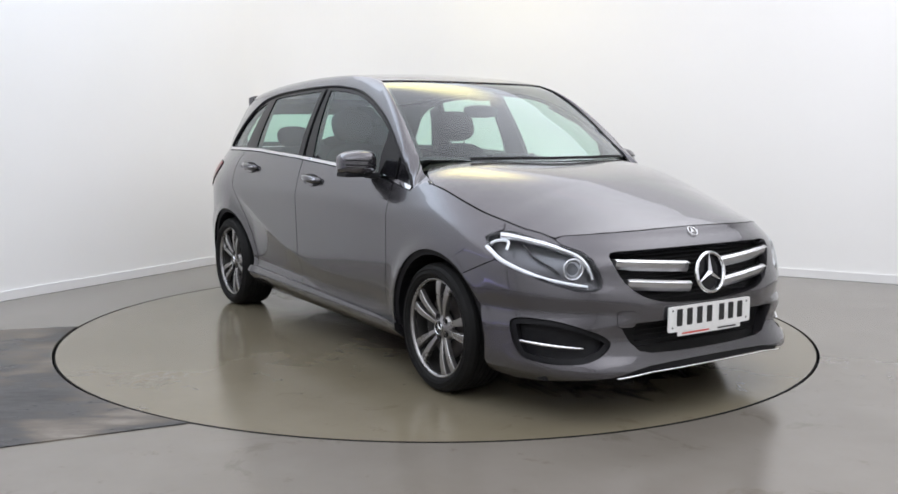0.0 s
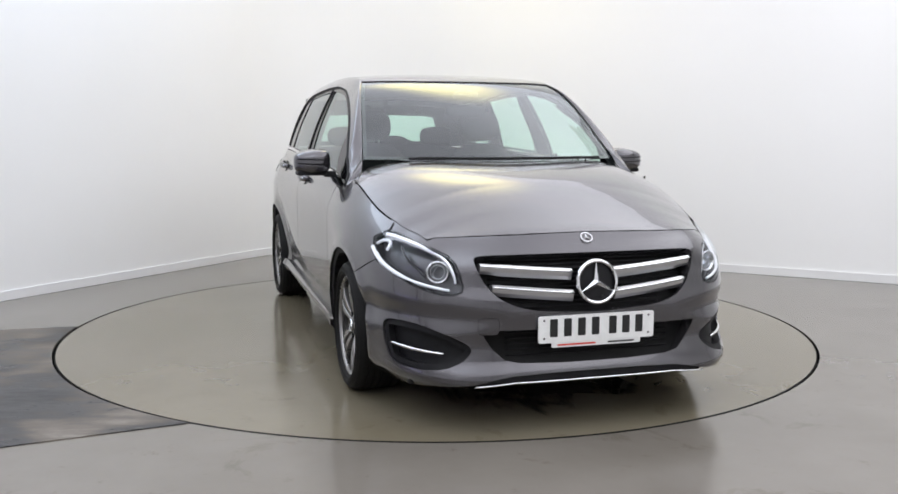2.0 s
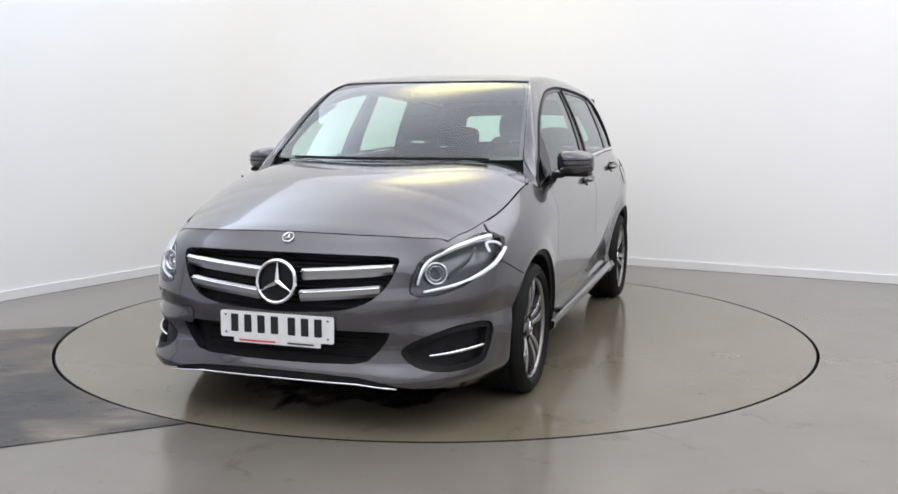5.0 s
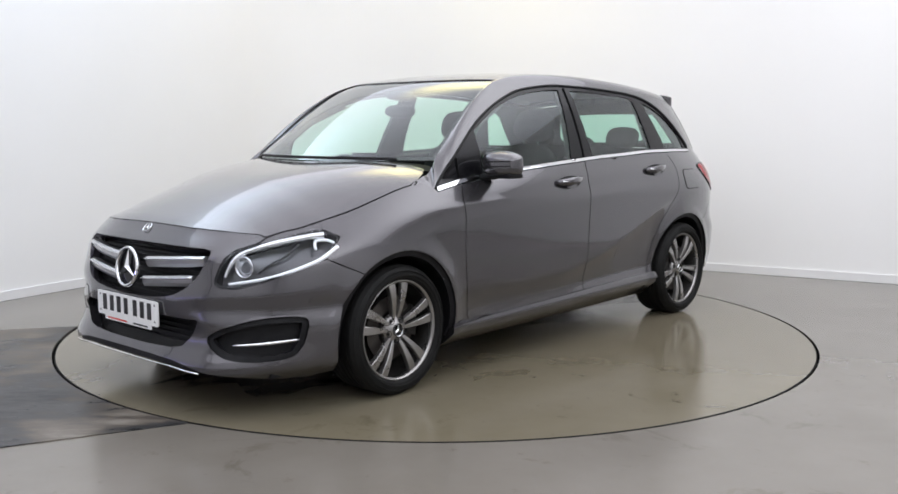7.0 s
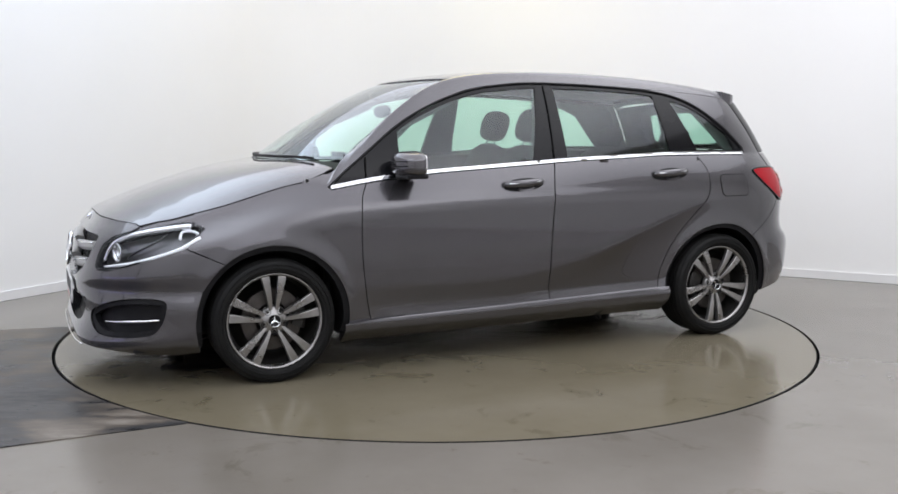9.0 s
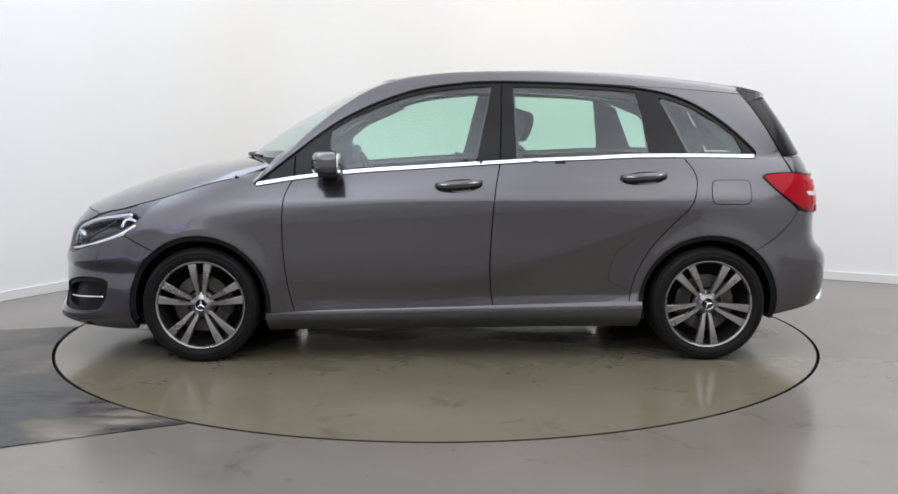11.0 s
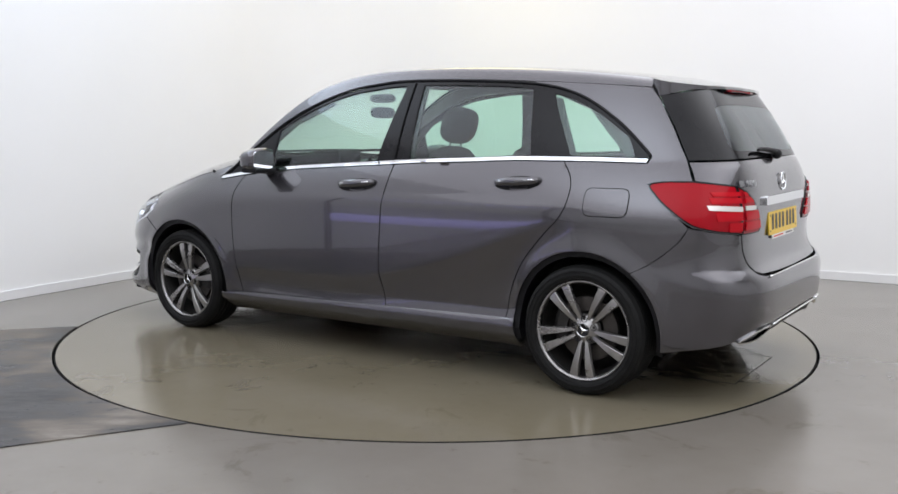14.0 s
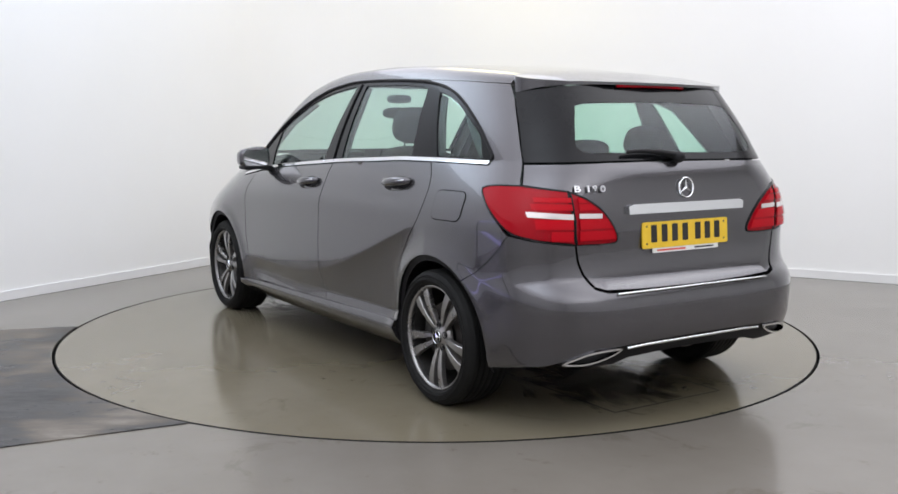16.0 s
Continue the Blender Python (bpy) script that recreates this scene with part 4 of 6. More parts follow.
# bonnet, meeting the nose along a common seam


def seam_point(y):
    """Where the bonnet's surface meets the nose at this y: x and z."""
    xs = np.linspace(1.80, 2.12, 80)
    h = hood(np.stack([xs, np.full(80, y)], -1))
    w = side_y(xs, h[:, 2])
    i = int(np.argmax(w < y))
    i = i if w.min() < y else len(xs) - 1
    return float(xs[i]), float(h[i, 2])


SEAM_Y = [0.02, 0.15, 0.30, 0.42, 0.52, 0.58, 0.615]
SEAM = [seam_point(y) for y in SEAM_Y]
HOOD = whole([(SEAM[0][0], 0.0)] + [(p[0], y) for p, y in zip(SEAM[1:], SEAM_Y[1:])] + [(SEAM[-1][0] - 0.012, 0.645)] + [(x, float(EDGE_Y(x)) - 0.001) for x in np.linspace(1.86, 1.20, 16)] + [(1.13, 0.768), (1.06, 0.735), (0.995, 0.690), (1.06, 0.56), (1.15, 0.40), (1.215, 0.2), (1.235, 0.0)])
panel("bonnet", HOOD, hood, M_PAINT, CAR, res=0.022, depth=0.025)
panel("cowl", whole([(1.29, 0.0), (1.26, 0.25), (1.18, 0.45), (1.05, 0.62), (0.92, 0.70), (0.88, 0.62), (1.0, 0.45), (1.12, 0.2), (1.14, 0.0)]), hood, M_PLASTIC, CAR, lift=-0.022, res=0.05, label="black plastic scuttle below the windscreen")

# nose: bumper skin with its openings
NB = by_y


def nb(pts):
    return [(by_y(y, z), z) for y, z in pts]


GRILLE_HALF = nb([(0.0, 0.724), (0.20, 0.724), (0.40, 0.722), (0.475, 0.718), (0.498, 0.705), (0.486, 0.662), (0.467, 0.620), (0.435, 0.578), (0.384, 0.540), (0.291, 0.510), (0.15, 0.496), (0.0, 0.490)])
LOWER_HALF = nb([(0.0, 0.423), (0.25, 0.423), (0.480, 0.422), (0.470, 0.395), (0.435, 0.345), (0.392, 0.305), (0.33, 0.292), (0.15, 0.285), (0.0, 0.284)])
FOG = [(by_x(x, z), z) for x, z in ((1.862, 0.43), (2.0, 0.438), (2.105, 0.412), (2.163, 0.36), (2.166, 0.312), (2.145, 0.272), (2.066, 0.258), (1.935, 0.268), (1.885, 0.305), (1.860, 0.365))]
LAMP_TOP = nb([(0.722, 0.793), (0.684, 0.770), (0.640, 0.747), (0.590, 0.721), (0.566, 0.690), (0.553, 0.645), (0.545, 0.605), (0.552, 0.578), (0.583, 0.564), (0.642, 0.564), (0.720, 0.592)])
LAMP_LOW = [(by_x(1.86, 0.641), 0.641), (by_x(1.755, 0.684), 0.684)]
LAMP = [(by_x(1.668, 0.764), 0.764), (by_x(1.728, 0.796), 0.796)] + LAMP_TOP + LAMP_LOW
LAMP = spline(LAMP, 4, closed=True)
a0 = math.degrees(math.atan2(0.60 - HUB_Z, 1.59 - HUB_X))
side_edge = [(by_x(x, z), z) for x, z in arc(HUB_X, ARCH_R, a0, -22, 20)]
lamp_low = [p for p in LAMP]
BUMPER_HALF = nb([(0.0, SEAM[0][1])] + [(y, p[1]) for y, p in zip(SEAM_Y[1:], SEAM[1:])] + [(0.645, 0.768)])[:] + LAMP_TOP[2:] + [(by_x(1.86, 0.641), 0.641), (by_x(1.757, 0.674), 0.674)] + side_edge + [(by_x(1.80, 0.155), 0.155), (by_x(1.95, 0.165), 0.165), (by_x(2.09, 0.188), 0.188)] + nb([(0.525, 0.207), (0.44, 0.228), (0.36, 0.240), (0.2, 0.245), (0.0, 0.246)])
FOG_R = [(-b, z) for b, z in FOG][::-1]
panel("front_bumper", whole_b(BUMPER_HALF), nose, M_PAINT, CAR, holes=(spline(whole_b(GRILLE_HALF)[:-1], 2, True), whole_b(LOWER_HALF), spline(FOG, 4, True), spline(FOG_R, 4, True)), res=0.024, depth=0.055)


def back_of(fmap, d):
    """The surface set back by d metres along its normal."""
    return lambda p: fmap(p) - surface_normals(fmap, p) * d


panel("grille_back", whole_b([(b * 1.03, z) for b, z in GRILLE_HALF]), nose, M_MESH, CAR, lift=-0.065, gap=-0.012, depth=0, res=0.05, label="black grille insert")
panel("lower_grille", whole_b([(b * 1.03, z) for b, z in LOWER_HALF]), nose, M_MESH, CAR, lift=-0.06, gap=-0.012, depth=0, res=0.05, label="black lower air intake")
for poly in (spline(FOG, 4, True), spline(FOG_R, 4, True)):
    panel("fog_recess", poly, nose, M_PLASTIC, CAR, lift=-0.045, gap=-0.012, depth=0, res=0.04, label="black side air intake")
    panel("fog_surround", poly, nose, M_PLASTIC, CAR, holes=([tuple(p) for p in inset(dense(poly, 0.02), 0.022)],), lift=-0.012, gap=0.0, depth=0.03, res=0.02, label="black rim of the side intake")
panel("chin_spoiler", whole_b(nb([(0.0, 0.256), (0.2, 0.255), (0.36, 0.250), (0.44, 0.236), (0.535, 0.209), (0.50, 0.196), (0.42, 0.207), (0.36, 0.214), (0.2, 0.214), (0.0, 0.213)])), nose, M_PLASTIC, CAR, lift=-0.012, depth=0.05, res=0.03, label="black lower lip of the bumper")
line = np.array(nb([(y, 0.2155 if abs(y) < 0.36 else 0.2155 - (abs(y) - 0.36) * 0.09) for y in np.linspace(-0.52, 0.52, 40)]))
sweep("chin_strip", nose(line) + [0.004, 0, 0], 0.0038, M_CHROME, CAR, "thin chrome strip under the bumper", sides=8)

# cover of the towing eye
for cover, up, g, mt in (("tow_cover_seam", 0.0006, 0.0, M_GAP), ("tow_cover", 0.0020, 0.0025, M_PAINT)):
    poly = [(by_y(-0.456 + u, 0.442 + v), 0.442 + v) for u, v in rounded(0.084, 0.072, 0.018)]
    panel(cover, poly, nose, mt, CAR, lift=up, gap=g, depth=0, res=0.02, label="square cover of the towing eye")

# grille blades
for sy in (1, -1):
    for z_out, z_in, h in ((0.676, 0.646, 0.024), (0.592, 0.560, 0.024)):
        ys = np.linspace(0.095, 0.478 if z_out > 0.63 else 0.435, 16)
        zs = z_in + (z_out - z_in) * (ys - 0.095) / (ys[-1] - 0.095)
        bm = bmesh.new()
        rings = []
        for y, z in zip(ys, zs):
            x = nose(np.array([[by_y(y, z), z]]))[0, 0]
            k = 1.0 if y < 0.42 else 0.9
            prof = [(x - 0.045, z + 0.012), (x - 0.010, z + h * 0.75), (x + 0.000, z + h * 0.45), (x - 0.002, z + h * 0.10), (x - 0.004, z - h * 0.60), (x - 0.014, z - h * 1.25), (x - 0.05, z - h * 1.0)]
            rings.append([bm.verts.new((px, sy * y, z + (pz - z) * k)) for px, pz in prof])
        for a, b in zip(rings, rings[1:]):
            for j in range(len(a)):
                bm.faces.new((a[j], a[(j + 1) % len(a)], b[(j + 1) % len(a)], b[j]))
        bm.faces.new(rings[0])
        bm.faces.new(rings[-1])
        bmesh.ops.recalc_face_normals(bm, faces=bm.faces)
        part("grille_blade", bm, M_SILVER, CAR, "satin silver grille blade", smooth=False)
        rod = [(nose(np.array([[by_y(y, z), z]]))[0, 0] + 0.002, sy * y, z + h * 0.32) for y, z in zip(ys, zs)]
        sweep("blade_edge", rod, 0.0042, M_CHROME, CAR, "bright edge of the grille blade", sides=6)
# fine bars of the black insert
for z in np.linspace(0.51, 0.715, 12):
    ys = np.linspace(-0.44, 0.44, 14)
    if z < 0.55:
        ys = ys * 0.72
    bar = [(nose(np.array([[by_y(y, z), z]]))[0, 0] - 0.058, y, z) for y in ys]
    sweep("grille_bar", bar, 0.0035, M_PLASTIC, CAR, "thin black grille bar", sides=5)
for z in np.linspace(0.312, 0.405, 5):
    ys = np.linspace(-0.37, 0.37, 14)
    bar = [(nose(np.array([[by_y(y, z), z]]))[0, 0] - 0.054, y, z) for y in ys]
    sweep("intake_bar", bar, 0.004, M_PLASTIC, CAR, "thin black intake bar", sides=5)


def emblem(cx, cz, cy, r, facing, tilt, name, bar=0.13, back=True):
    """A round chrome emblem: a ring with three tapered points."""
    m = Matrix.Translation((cx, cy, cz)) @ Matrix.Rotation(radians(tilt), 4, "Y")
    bm = bmesh.new()
    n, k = 40, 8
    rings = []
    tr = r * 0.085
    for i in range(n):
        a = 2 * math.pi * i / n
        rings.append([bm.verts.new(m @ Vector((facing * tr * math.sin(2 * math.pi * j / k), (r - tr + tr * math.cos(2 * math.pi * j / k)) * math.sin(a), (r - tr + tr * math.cos(2 * math.pi * j / k)) * math.cos(a)))) for j in range(k)])
    for i in range(n):
        for j in range(k):
            bm.faces.new((rings[i][j], rings[i][(j + 1) % k], rings[(i + 1) % n][(j + 1) % k], rings[(i + 1) % n][j]))
    for i in range(3):
        a = 2 * math.pi * i / 3
        u, v = Vector((0, math.sin(a), math.cos(a))), Vector((0, math.cos(a), -math.sin(a)))
        w = r * bar
        tipv = bm.verts.new(m @ (u * (r - tr)))
        l, rr = bm.verts.new(m @ (v * w + u * w * 0.58)), bm.verts.new(m @ (-v * w + u * w * 0.58))
        c, ridge = bm.verts.new(m @ Vector((0, 0, 0))), bm.verts.new(m @ (Vector((facing * r * 0.14, 0, 0))))
        for f in ((tipv, l, ridge), (tipv, ridge, rr), (l, c, ridge), (rr, ridge, c)):
            bm.faces.new(f)
    bmesh.ops.recalc_face_normals(bm, faces=bm.faces)
    ob = part(name, bm, M_CHROME, CAR, "round chrome emblem with three points")
    if back:
        bm = bmesh.new()
        bmesh.ops.create_circle(bm, cap_ends=True, segments=32, radius=r * 0.97, matrix=m @ Matrix.Translation((-facing * r * 0.12, 0, 0)) @ Matrix.Rotation(radians(90), 4, "Y"))
        part("emblem_back", bm, M_BLACK, ob, "black disc behind the emblem")
    return ob


emblem(2.228, 0.612, 0.0, 0.094, 1, -8, "grille_emblem")
emblem(float(NOSE(0.782)) + 0.004, 0.784, 0.0, 0.027, 1, -48, "bonnet_badge", back=False)
emblem(float(TAIL(0.985)) - 0.008, 0.985, 0.0, 0.046, -1, 6, "tailgate_emblem", back=False)

# chrome fins in the side intakes
for sy in (1, -1):
    pts = []
    for t in np.linspace(0, 1, 16):
        x = 2.118 - 0.222 * t
        z = 0.322 + 0.016 * t
        q = nose(np.array([[by_x(x, z), z]]))[0]
        pts.append((q[0] - 0.012, sy * (q[1] - 0.010), z))
    sweep("intake_fin", pts, lambda t: 0.0085 - 0.003 * abs(2 * t - 1), M_CHROME, CAR, "slim chrome fin in the side intake", sides=8)


def headlight(sy):
    m = lambda p: nose(p) * np.array([1, sy, 1])
    ring = dense(LAMP, 0.02)
    house = panel("headlight", LAMP, m, M_LAMP_INNER, CAR, lift=-0.055, gap=-0.003, depth=0, res=0.035, label="headlight with silver bezel and clear lens")
    panel("lamp_wall", LAMP, m, M_LAMP_DARK, house, holes=([tuple(p) for p in inset(ring, 0.012)],), lift=-0.004, gap=0.002, depth=0.055, res=0.02, label="dark rim of the headlight")
    panel("lens", LAMP, m, M_LENS, house, lift=0.0, gap=0.003, depth=0, res=0.035, bulge=0.006, label="clear glossy lens")

    def on(pts, back):
        return [tuple((nose(np.array([[b, z]]))[0] - np.array([back, back * 0.4, 0])) * np.array([1, sy, 1])) for b, z in pts]
    low = spline([(by_x(1.70, 0.722), 0.722), (by_x(1.80, 0.668), 0.668), (by_x(1.95, 0.618), 0.618)] + nb([(0.69, 0.597), (0.60, 0.580)]), 6)
    sweep("running_light", on(low, 0.014), lambda t: 0.012 - 0.006 * t, M_LIGHT_GUIDE, house, "white light guide along the lower edge", sides=8)
    hook = spline([(by_x(1.70, 0.722), 0.722), (by_x(1.735, 0.748), 0.748), (by_x(1.785, 0.746), 0.746), (by_x(1.80, 0.712), 0.712)], 6)
    sweep("running_light_hook", on(hook, 0.026), 0.007, M_LIGHT_GUIDE, house, "white light guide hook", sides=8)
    brow = spline([(by_x(1.74, 0.770), 0.770), (by_x(1.80, 0.765), 0.765)] + nb([(0.668, 0.738), (0.615, 0.708), (0.590, 0.672), (0.578, 0.63), (0.575, 0.605)]), 6)
    sweep("brow", on(brow, 0.024), lambda t: 0.017 - 0.009 * t, M_BRIGHT, house, "bright silver brow reflector", sides=8)
    for b, z, r, dark in ((by_y(0.640, 0.648), 0.650, 0.044, False), ):
        q = nose(np.array([[b, z]]))[0]
        mm = Matrix.Translation((q[0] - 0.046, sy * (q[1] - 0.02), z)) @ Matrix.Rotation(radians(-90 + 18 * sy), 4, "Z")
        bm = bmesh.new()
        lathe(bm, [(r * 1.06, 0.030), (r, 0.034), (r * 0.9, 0.030), (r * 0.8, 0.008), (r * 0.55, -0.012), (0.002, -0.02)], 28, mm)
        part("reflector", bm, M_LAMP_INNER if dark else M_BRIGHT, house, "grey bowl" if dark else "bright reflector bowl", smooth=True)
        bm = bmesh.new()
        bmesh.ops.create_uvsphere(bm, u_segments=20, v_segments=10, radius=r * 0.62, matrix=mm @ Matrix.Diagonal((1, 0.6, 1, 1)))
        part("projector", bm, M_LAMP_INNER if dark else M_LENS, house, "round projector lens", smooth=True)
        if dark:
            continue
        bm = bmesh.new()
        lathe(bm, [(r * 0.60, 0.020), (r * 0.68, 0.026), (r * 0.74, 0.020)], 28, mm)
        part("projector_ring", bm, M_REFLECT, house, "silver ring", smooth=True)
    fin = spline([(by_x(1.86, 0.735), 0.735), (by_x(1.93, 0.690), 0.690)] + nb([(0.70, 0.650), (0.68, 0.622)]), 5)
    sweep("inner_fin", on(fin, 0.036), 0.006, M_LAMP_DARK, house, "dark inner fin", sides=6)
    return house


headlight(1)
headlight(-1)
sliver = [(by_x(x, float(BELT_Z(x)) + 0.004), float(BELT_Z(x)) + 0.004) for x in np.linspace(1.66, 1.93, 10)] + nb([(0.60, 0.786), (0.575, 0.74), (0.60, 0.715), (0.66, 0.745), (0.70, 0.765)]) + [(by_x(1.74, 0.780), 0.780), (by_x(1.67, 0.775), 0.775)]
panel("wing_corner", sliver, nose, M_PAINT, CAR, both=True, lift=-0.007, gap=0, depth=0, res=0.02, label="painted return of the wing over the headlight")
shelf = nb([(0.60, 0.775), (0.53, 0.70), (0.51, 0.60), (0.53, 0.55), (0.64, 0.54)]) + [(by_x(1.86, 0.60), 0.60), (by_x(1.70, 0.66), 0.66), (by_x(1.62, 0.76), 0.76), (by_x(1.68, 0.815), 0.815), (by_x(1.80, 0.798), 0.798)]
panel("lamp_shelf", shelf, nose, M_GAP, CAR, both=True, lift=-0.085, gap=0, depth=0, res=0.05, label="dark carrier behind the headlight")

# tail: bumper, tailgate, lamps
TB = lambda pts: [(tb_y(y, z), z) for y, z in pts]
back_arc = [(tb_x(x, z), z) for x, z in arc(-HUB_X, ARCH_R, math.degrees(math.atan2(0.599 - HUB_Z, -1.59 + HUB_X)), 190, 18)]
REAR_HALF = TB([(0.0, 0.566), (0.30, 0.570), (0.49, 0.577), (0.542, 0.592), (0.572, 0.645), (0.592, 0.70), (0.602, 0.766)]) + [(tb_x(-1.915, 0.788), 0.788), (tb_x(-1.828, 0.806), 0.806), (tb_x(-1.795, 0.75), 0.75), (tb_x(-1.735, 0.690), 0.690), (tb_x(-1.665, 0.637), 0.637)] + back_arc + [(tb_x(-1.75, 0.246), 0.246), (tb_x(-1.87, 0.266), 0.266), (tb_x(-1.97, 0.284), 0.284)] + TB([(0.64, 0.318), (0.55, 0.350), (0.43, 0.354), (0.36, 0.357), (0.2, 0.360), (0.0, 0.361)])
panel("rear_bumper", whole_b(REAR_HALF), tail, M_PAINT, CAR, res=0.028, depth=0.05)
panel("rear_diffuser", whole_b(TB([(0.0, 0.354), (0.2, 0.353), (0.36, 0.350), (0.46, 0.344), (0.66, 0.300), (0.62, 0.268), (0.44, 0.264), (0.36, 0.285), (0.2, 0.292), (0.0, 0.294)])), tail, M_PLASTIC, CAR, lift=-0.015, depth=0.05, res=0.03, label="black lower rear valance")
GATE = whole_b(TB([(0.0, 0.575), (0.30, 0.579), (0.488, 0.586), (0.533, 0.600), (0.564, 0.648), (0.585, 0.70), (0.597, 0.765), (0.606, 0.87), (0.614, 0.985)]) + [(tb_x(-1.822, 1.007), 1.007), (tb_x(-1.778, 1.088), 1.088)] + TB([(0.40, 1.096), (0.2, 1.098), (0.0, 1.098)]))
GATE_OB = panel("tailgate", GATE, tail, M_PAINT, CAR, res=0.03, depth=0.03)
RGLASS = whole_b([(0.0, 1.102), (tb_y(0.4, 1.10), 1.100), (tb_x(-1.774, 1.096), 1.094), (tb_x(-1.696, 1.24), 1.24), (tb_x(-1.640, 1.325), 1.325), (tb_x(-1.600, 1.388), 1.388), (tb_y(0.50, 1.41), 1.410), (tb_y(0.3, 1.428), 1.428), (0.0, 1.434)])
rg = dense(RGLASS, 0.03)
panel("rear_glass", RGLASS, tail, M_DARKGLASS, CAR, lift=0.0, gap=0.003, depth=0, res=0.05, label="dark-edged tailgate window")
hole = whole_b(TB([(0.0, 1.135), (0.40, 1.135), (0.515, 1.150), (0.505, 1.22), (0.47, 1.30), (0.44, 1.335), (0.3, 1.345), (0.0, 1.35)]))
panel("rear_glass_band", RGLASS, tail, M_BLACK, CAR, holes=(spline(hole, 3, True),), lift=0.0015, gap=0.002, depth=0.01, res=0.04, label="black printed band of the tailgate window")

OUTER_LAMP = [(tb_x(-1.624, 0.991), 0.991), (tb_x(-1.70, 1.003), 1.003), (tb_x(-1.815, 1.004), 1.004)] + TB([(0.619, 0.984), (0.610, 0.87), (0.602, 0.772)]) + [(tb_x(-1.925, 0.791), 0.791), (tb_x(-1.845, 0.812), 0.812), (tb_x(-1.79, 0.848), 0.848), (tb_x(-1.702, 0.914), 0.914)]
INNER_LAMP = TB([(0.611, 0.982), (0.55, 0.957), (0.482, 0.913), (0.430, 0.860), (0.397, 0.810), (0.393, 0.780), (0.41, 0.769), (0.50, 0.767), (0.596, 0.769), (0.604, 0.87)])


def soften(poly, r, sharp):
    """Round a polygon's corners, all but those listed."""
    out = []
    for i, p in enumerate(poly):
        if i in sharp:
            out.append(p)
            continue
        p, ends = np.array(p), []
        for o in (poly[i - 1], poly[(i + 1) % len(poly)]):
            d = np.array(o) - p
            n = float(np.hypot(*d))
            ends.append(p + d * min(r, 0.45 * n) / n)
        for t in (0, 0.25, 0.5, 0.75, 1):
            out.append(tuple(ends[0] * (1 - t) ** 2 + 2 * p * t * (1 - t) + ends[1] * t * t))
    return out


def tail_lamp(sy):
    m = lambda p: tail(p) * np.array([1, sy, 1])
    for poly in (OUTER_LAMP, INNER_LAMP):
        panel("lamp_recess", poly, m, M_PAINT, CAR, lift=-0.006, gap=-0.004, depth=0, res=0.04, label="painted recess behind the tail light")
    soft_out, soft_in = soften(OUTER_LAMP, 0.035, (2, 3, 4, 5)), soften(INNER_LAMP, 0.03, (0, 8, 9))
    outer = panel("tail_light", soft_out, m, M_RED, CAR, lift=0.003, gap=0.002, depth=0.03, res=0.022, bulge=0.010, label="red tail light with a clear bar")
    inner = panel("tailgate_light", soft_in, m, M_RED, GATE_OB, lift=0.003, gap=0.002, depth=0.02, res=0.022, bulge=0.010, label="red inner tail light")

    for poly, own in ((soft_out, outer), (soft_in, inner)):
        ring = [tuple(p) for p in inset(dense(poly, 0.02), 0.0035)]
        panel("gasket", poly, m, M_BLACK, own, holes=(ring,), lift=0.006, gap=-0.001, depth=0.02, res=0.02, label="black lamp surround")

    def band(y0, y1, z0, z1, dz, mt, name, own, slant=0.0):
        u = np.linspace(0, 1, 12)
        low = [(tb_y(y, z0), z0 - dz * (y0 - y)) for y in y0 + (y1 - y0) * u]
        high = [(tb_y(y, z1), z1 - dz * (y0 - y)) for y in y0 + (y1 + slant - y0) * u[::-1]]
        panel(name, low + high, m, mt, own, lift=0.0145, gap=0.0, depth=0.004, res=0.02)
    band(0.765, 0.612, 0.880, 0.901, 0.05, M_CLEAR_BAR, "clear_bar", outer)
    band(0.590, 0.484, 0.877, 0.896, 0.02, M_CLEAR_BAR, "clear_bar", inner)
    for z0, z1, ya, yb, sl in ((0.788, 0.826, 0.700, 0.412, 0.014), (0.834, 0.872, 0.748, 0.432, 0.028), (0.908, 0.932, 0.748, 0.502, 0.035), (0.938, 0.956, 0.735, 0.552, 0.022)):
        band(ya, 0.616, z0, z1, 0.0, M_RED2, "red_bar", outer)
        band(0.588, yb, z0, z1, 0.0, M_RED2, "red_bar", inner, sl)


tail_lamp(1)
tail_lamp(-1)

# spoiler
SPOIL = whole([(-1.552, 0.0), (-1.552, 0.3), (-1.555, 0.592), (-1.60, 0.614), (-1.645, 0.596), (-1.695, 0.545), (-1.752, 0.44), (-1.785, 0.25), (-1.796, 0.0)])


def spoiler_top(p):
    q = top(p)
    q[:, 2] += 0.003
    return q


def spoiler_under(p):
    q = spoiler_top(p)
    t = np.clip((-p[:, 0] - 1.56) / 0.225, 0, 1)
    q[:, 2] -= 0.012 + (0.064 + 0.016 * np.clip((np.abs(p[:, 1]) - 0.45) / 0.15, 0, 1)) * (1 - t) ** 1.5
    return q


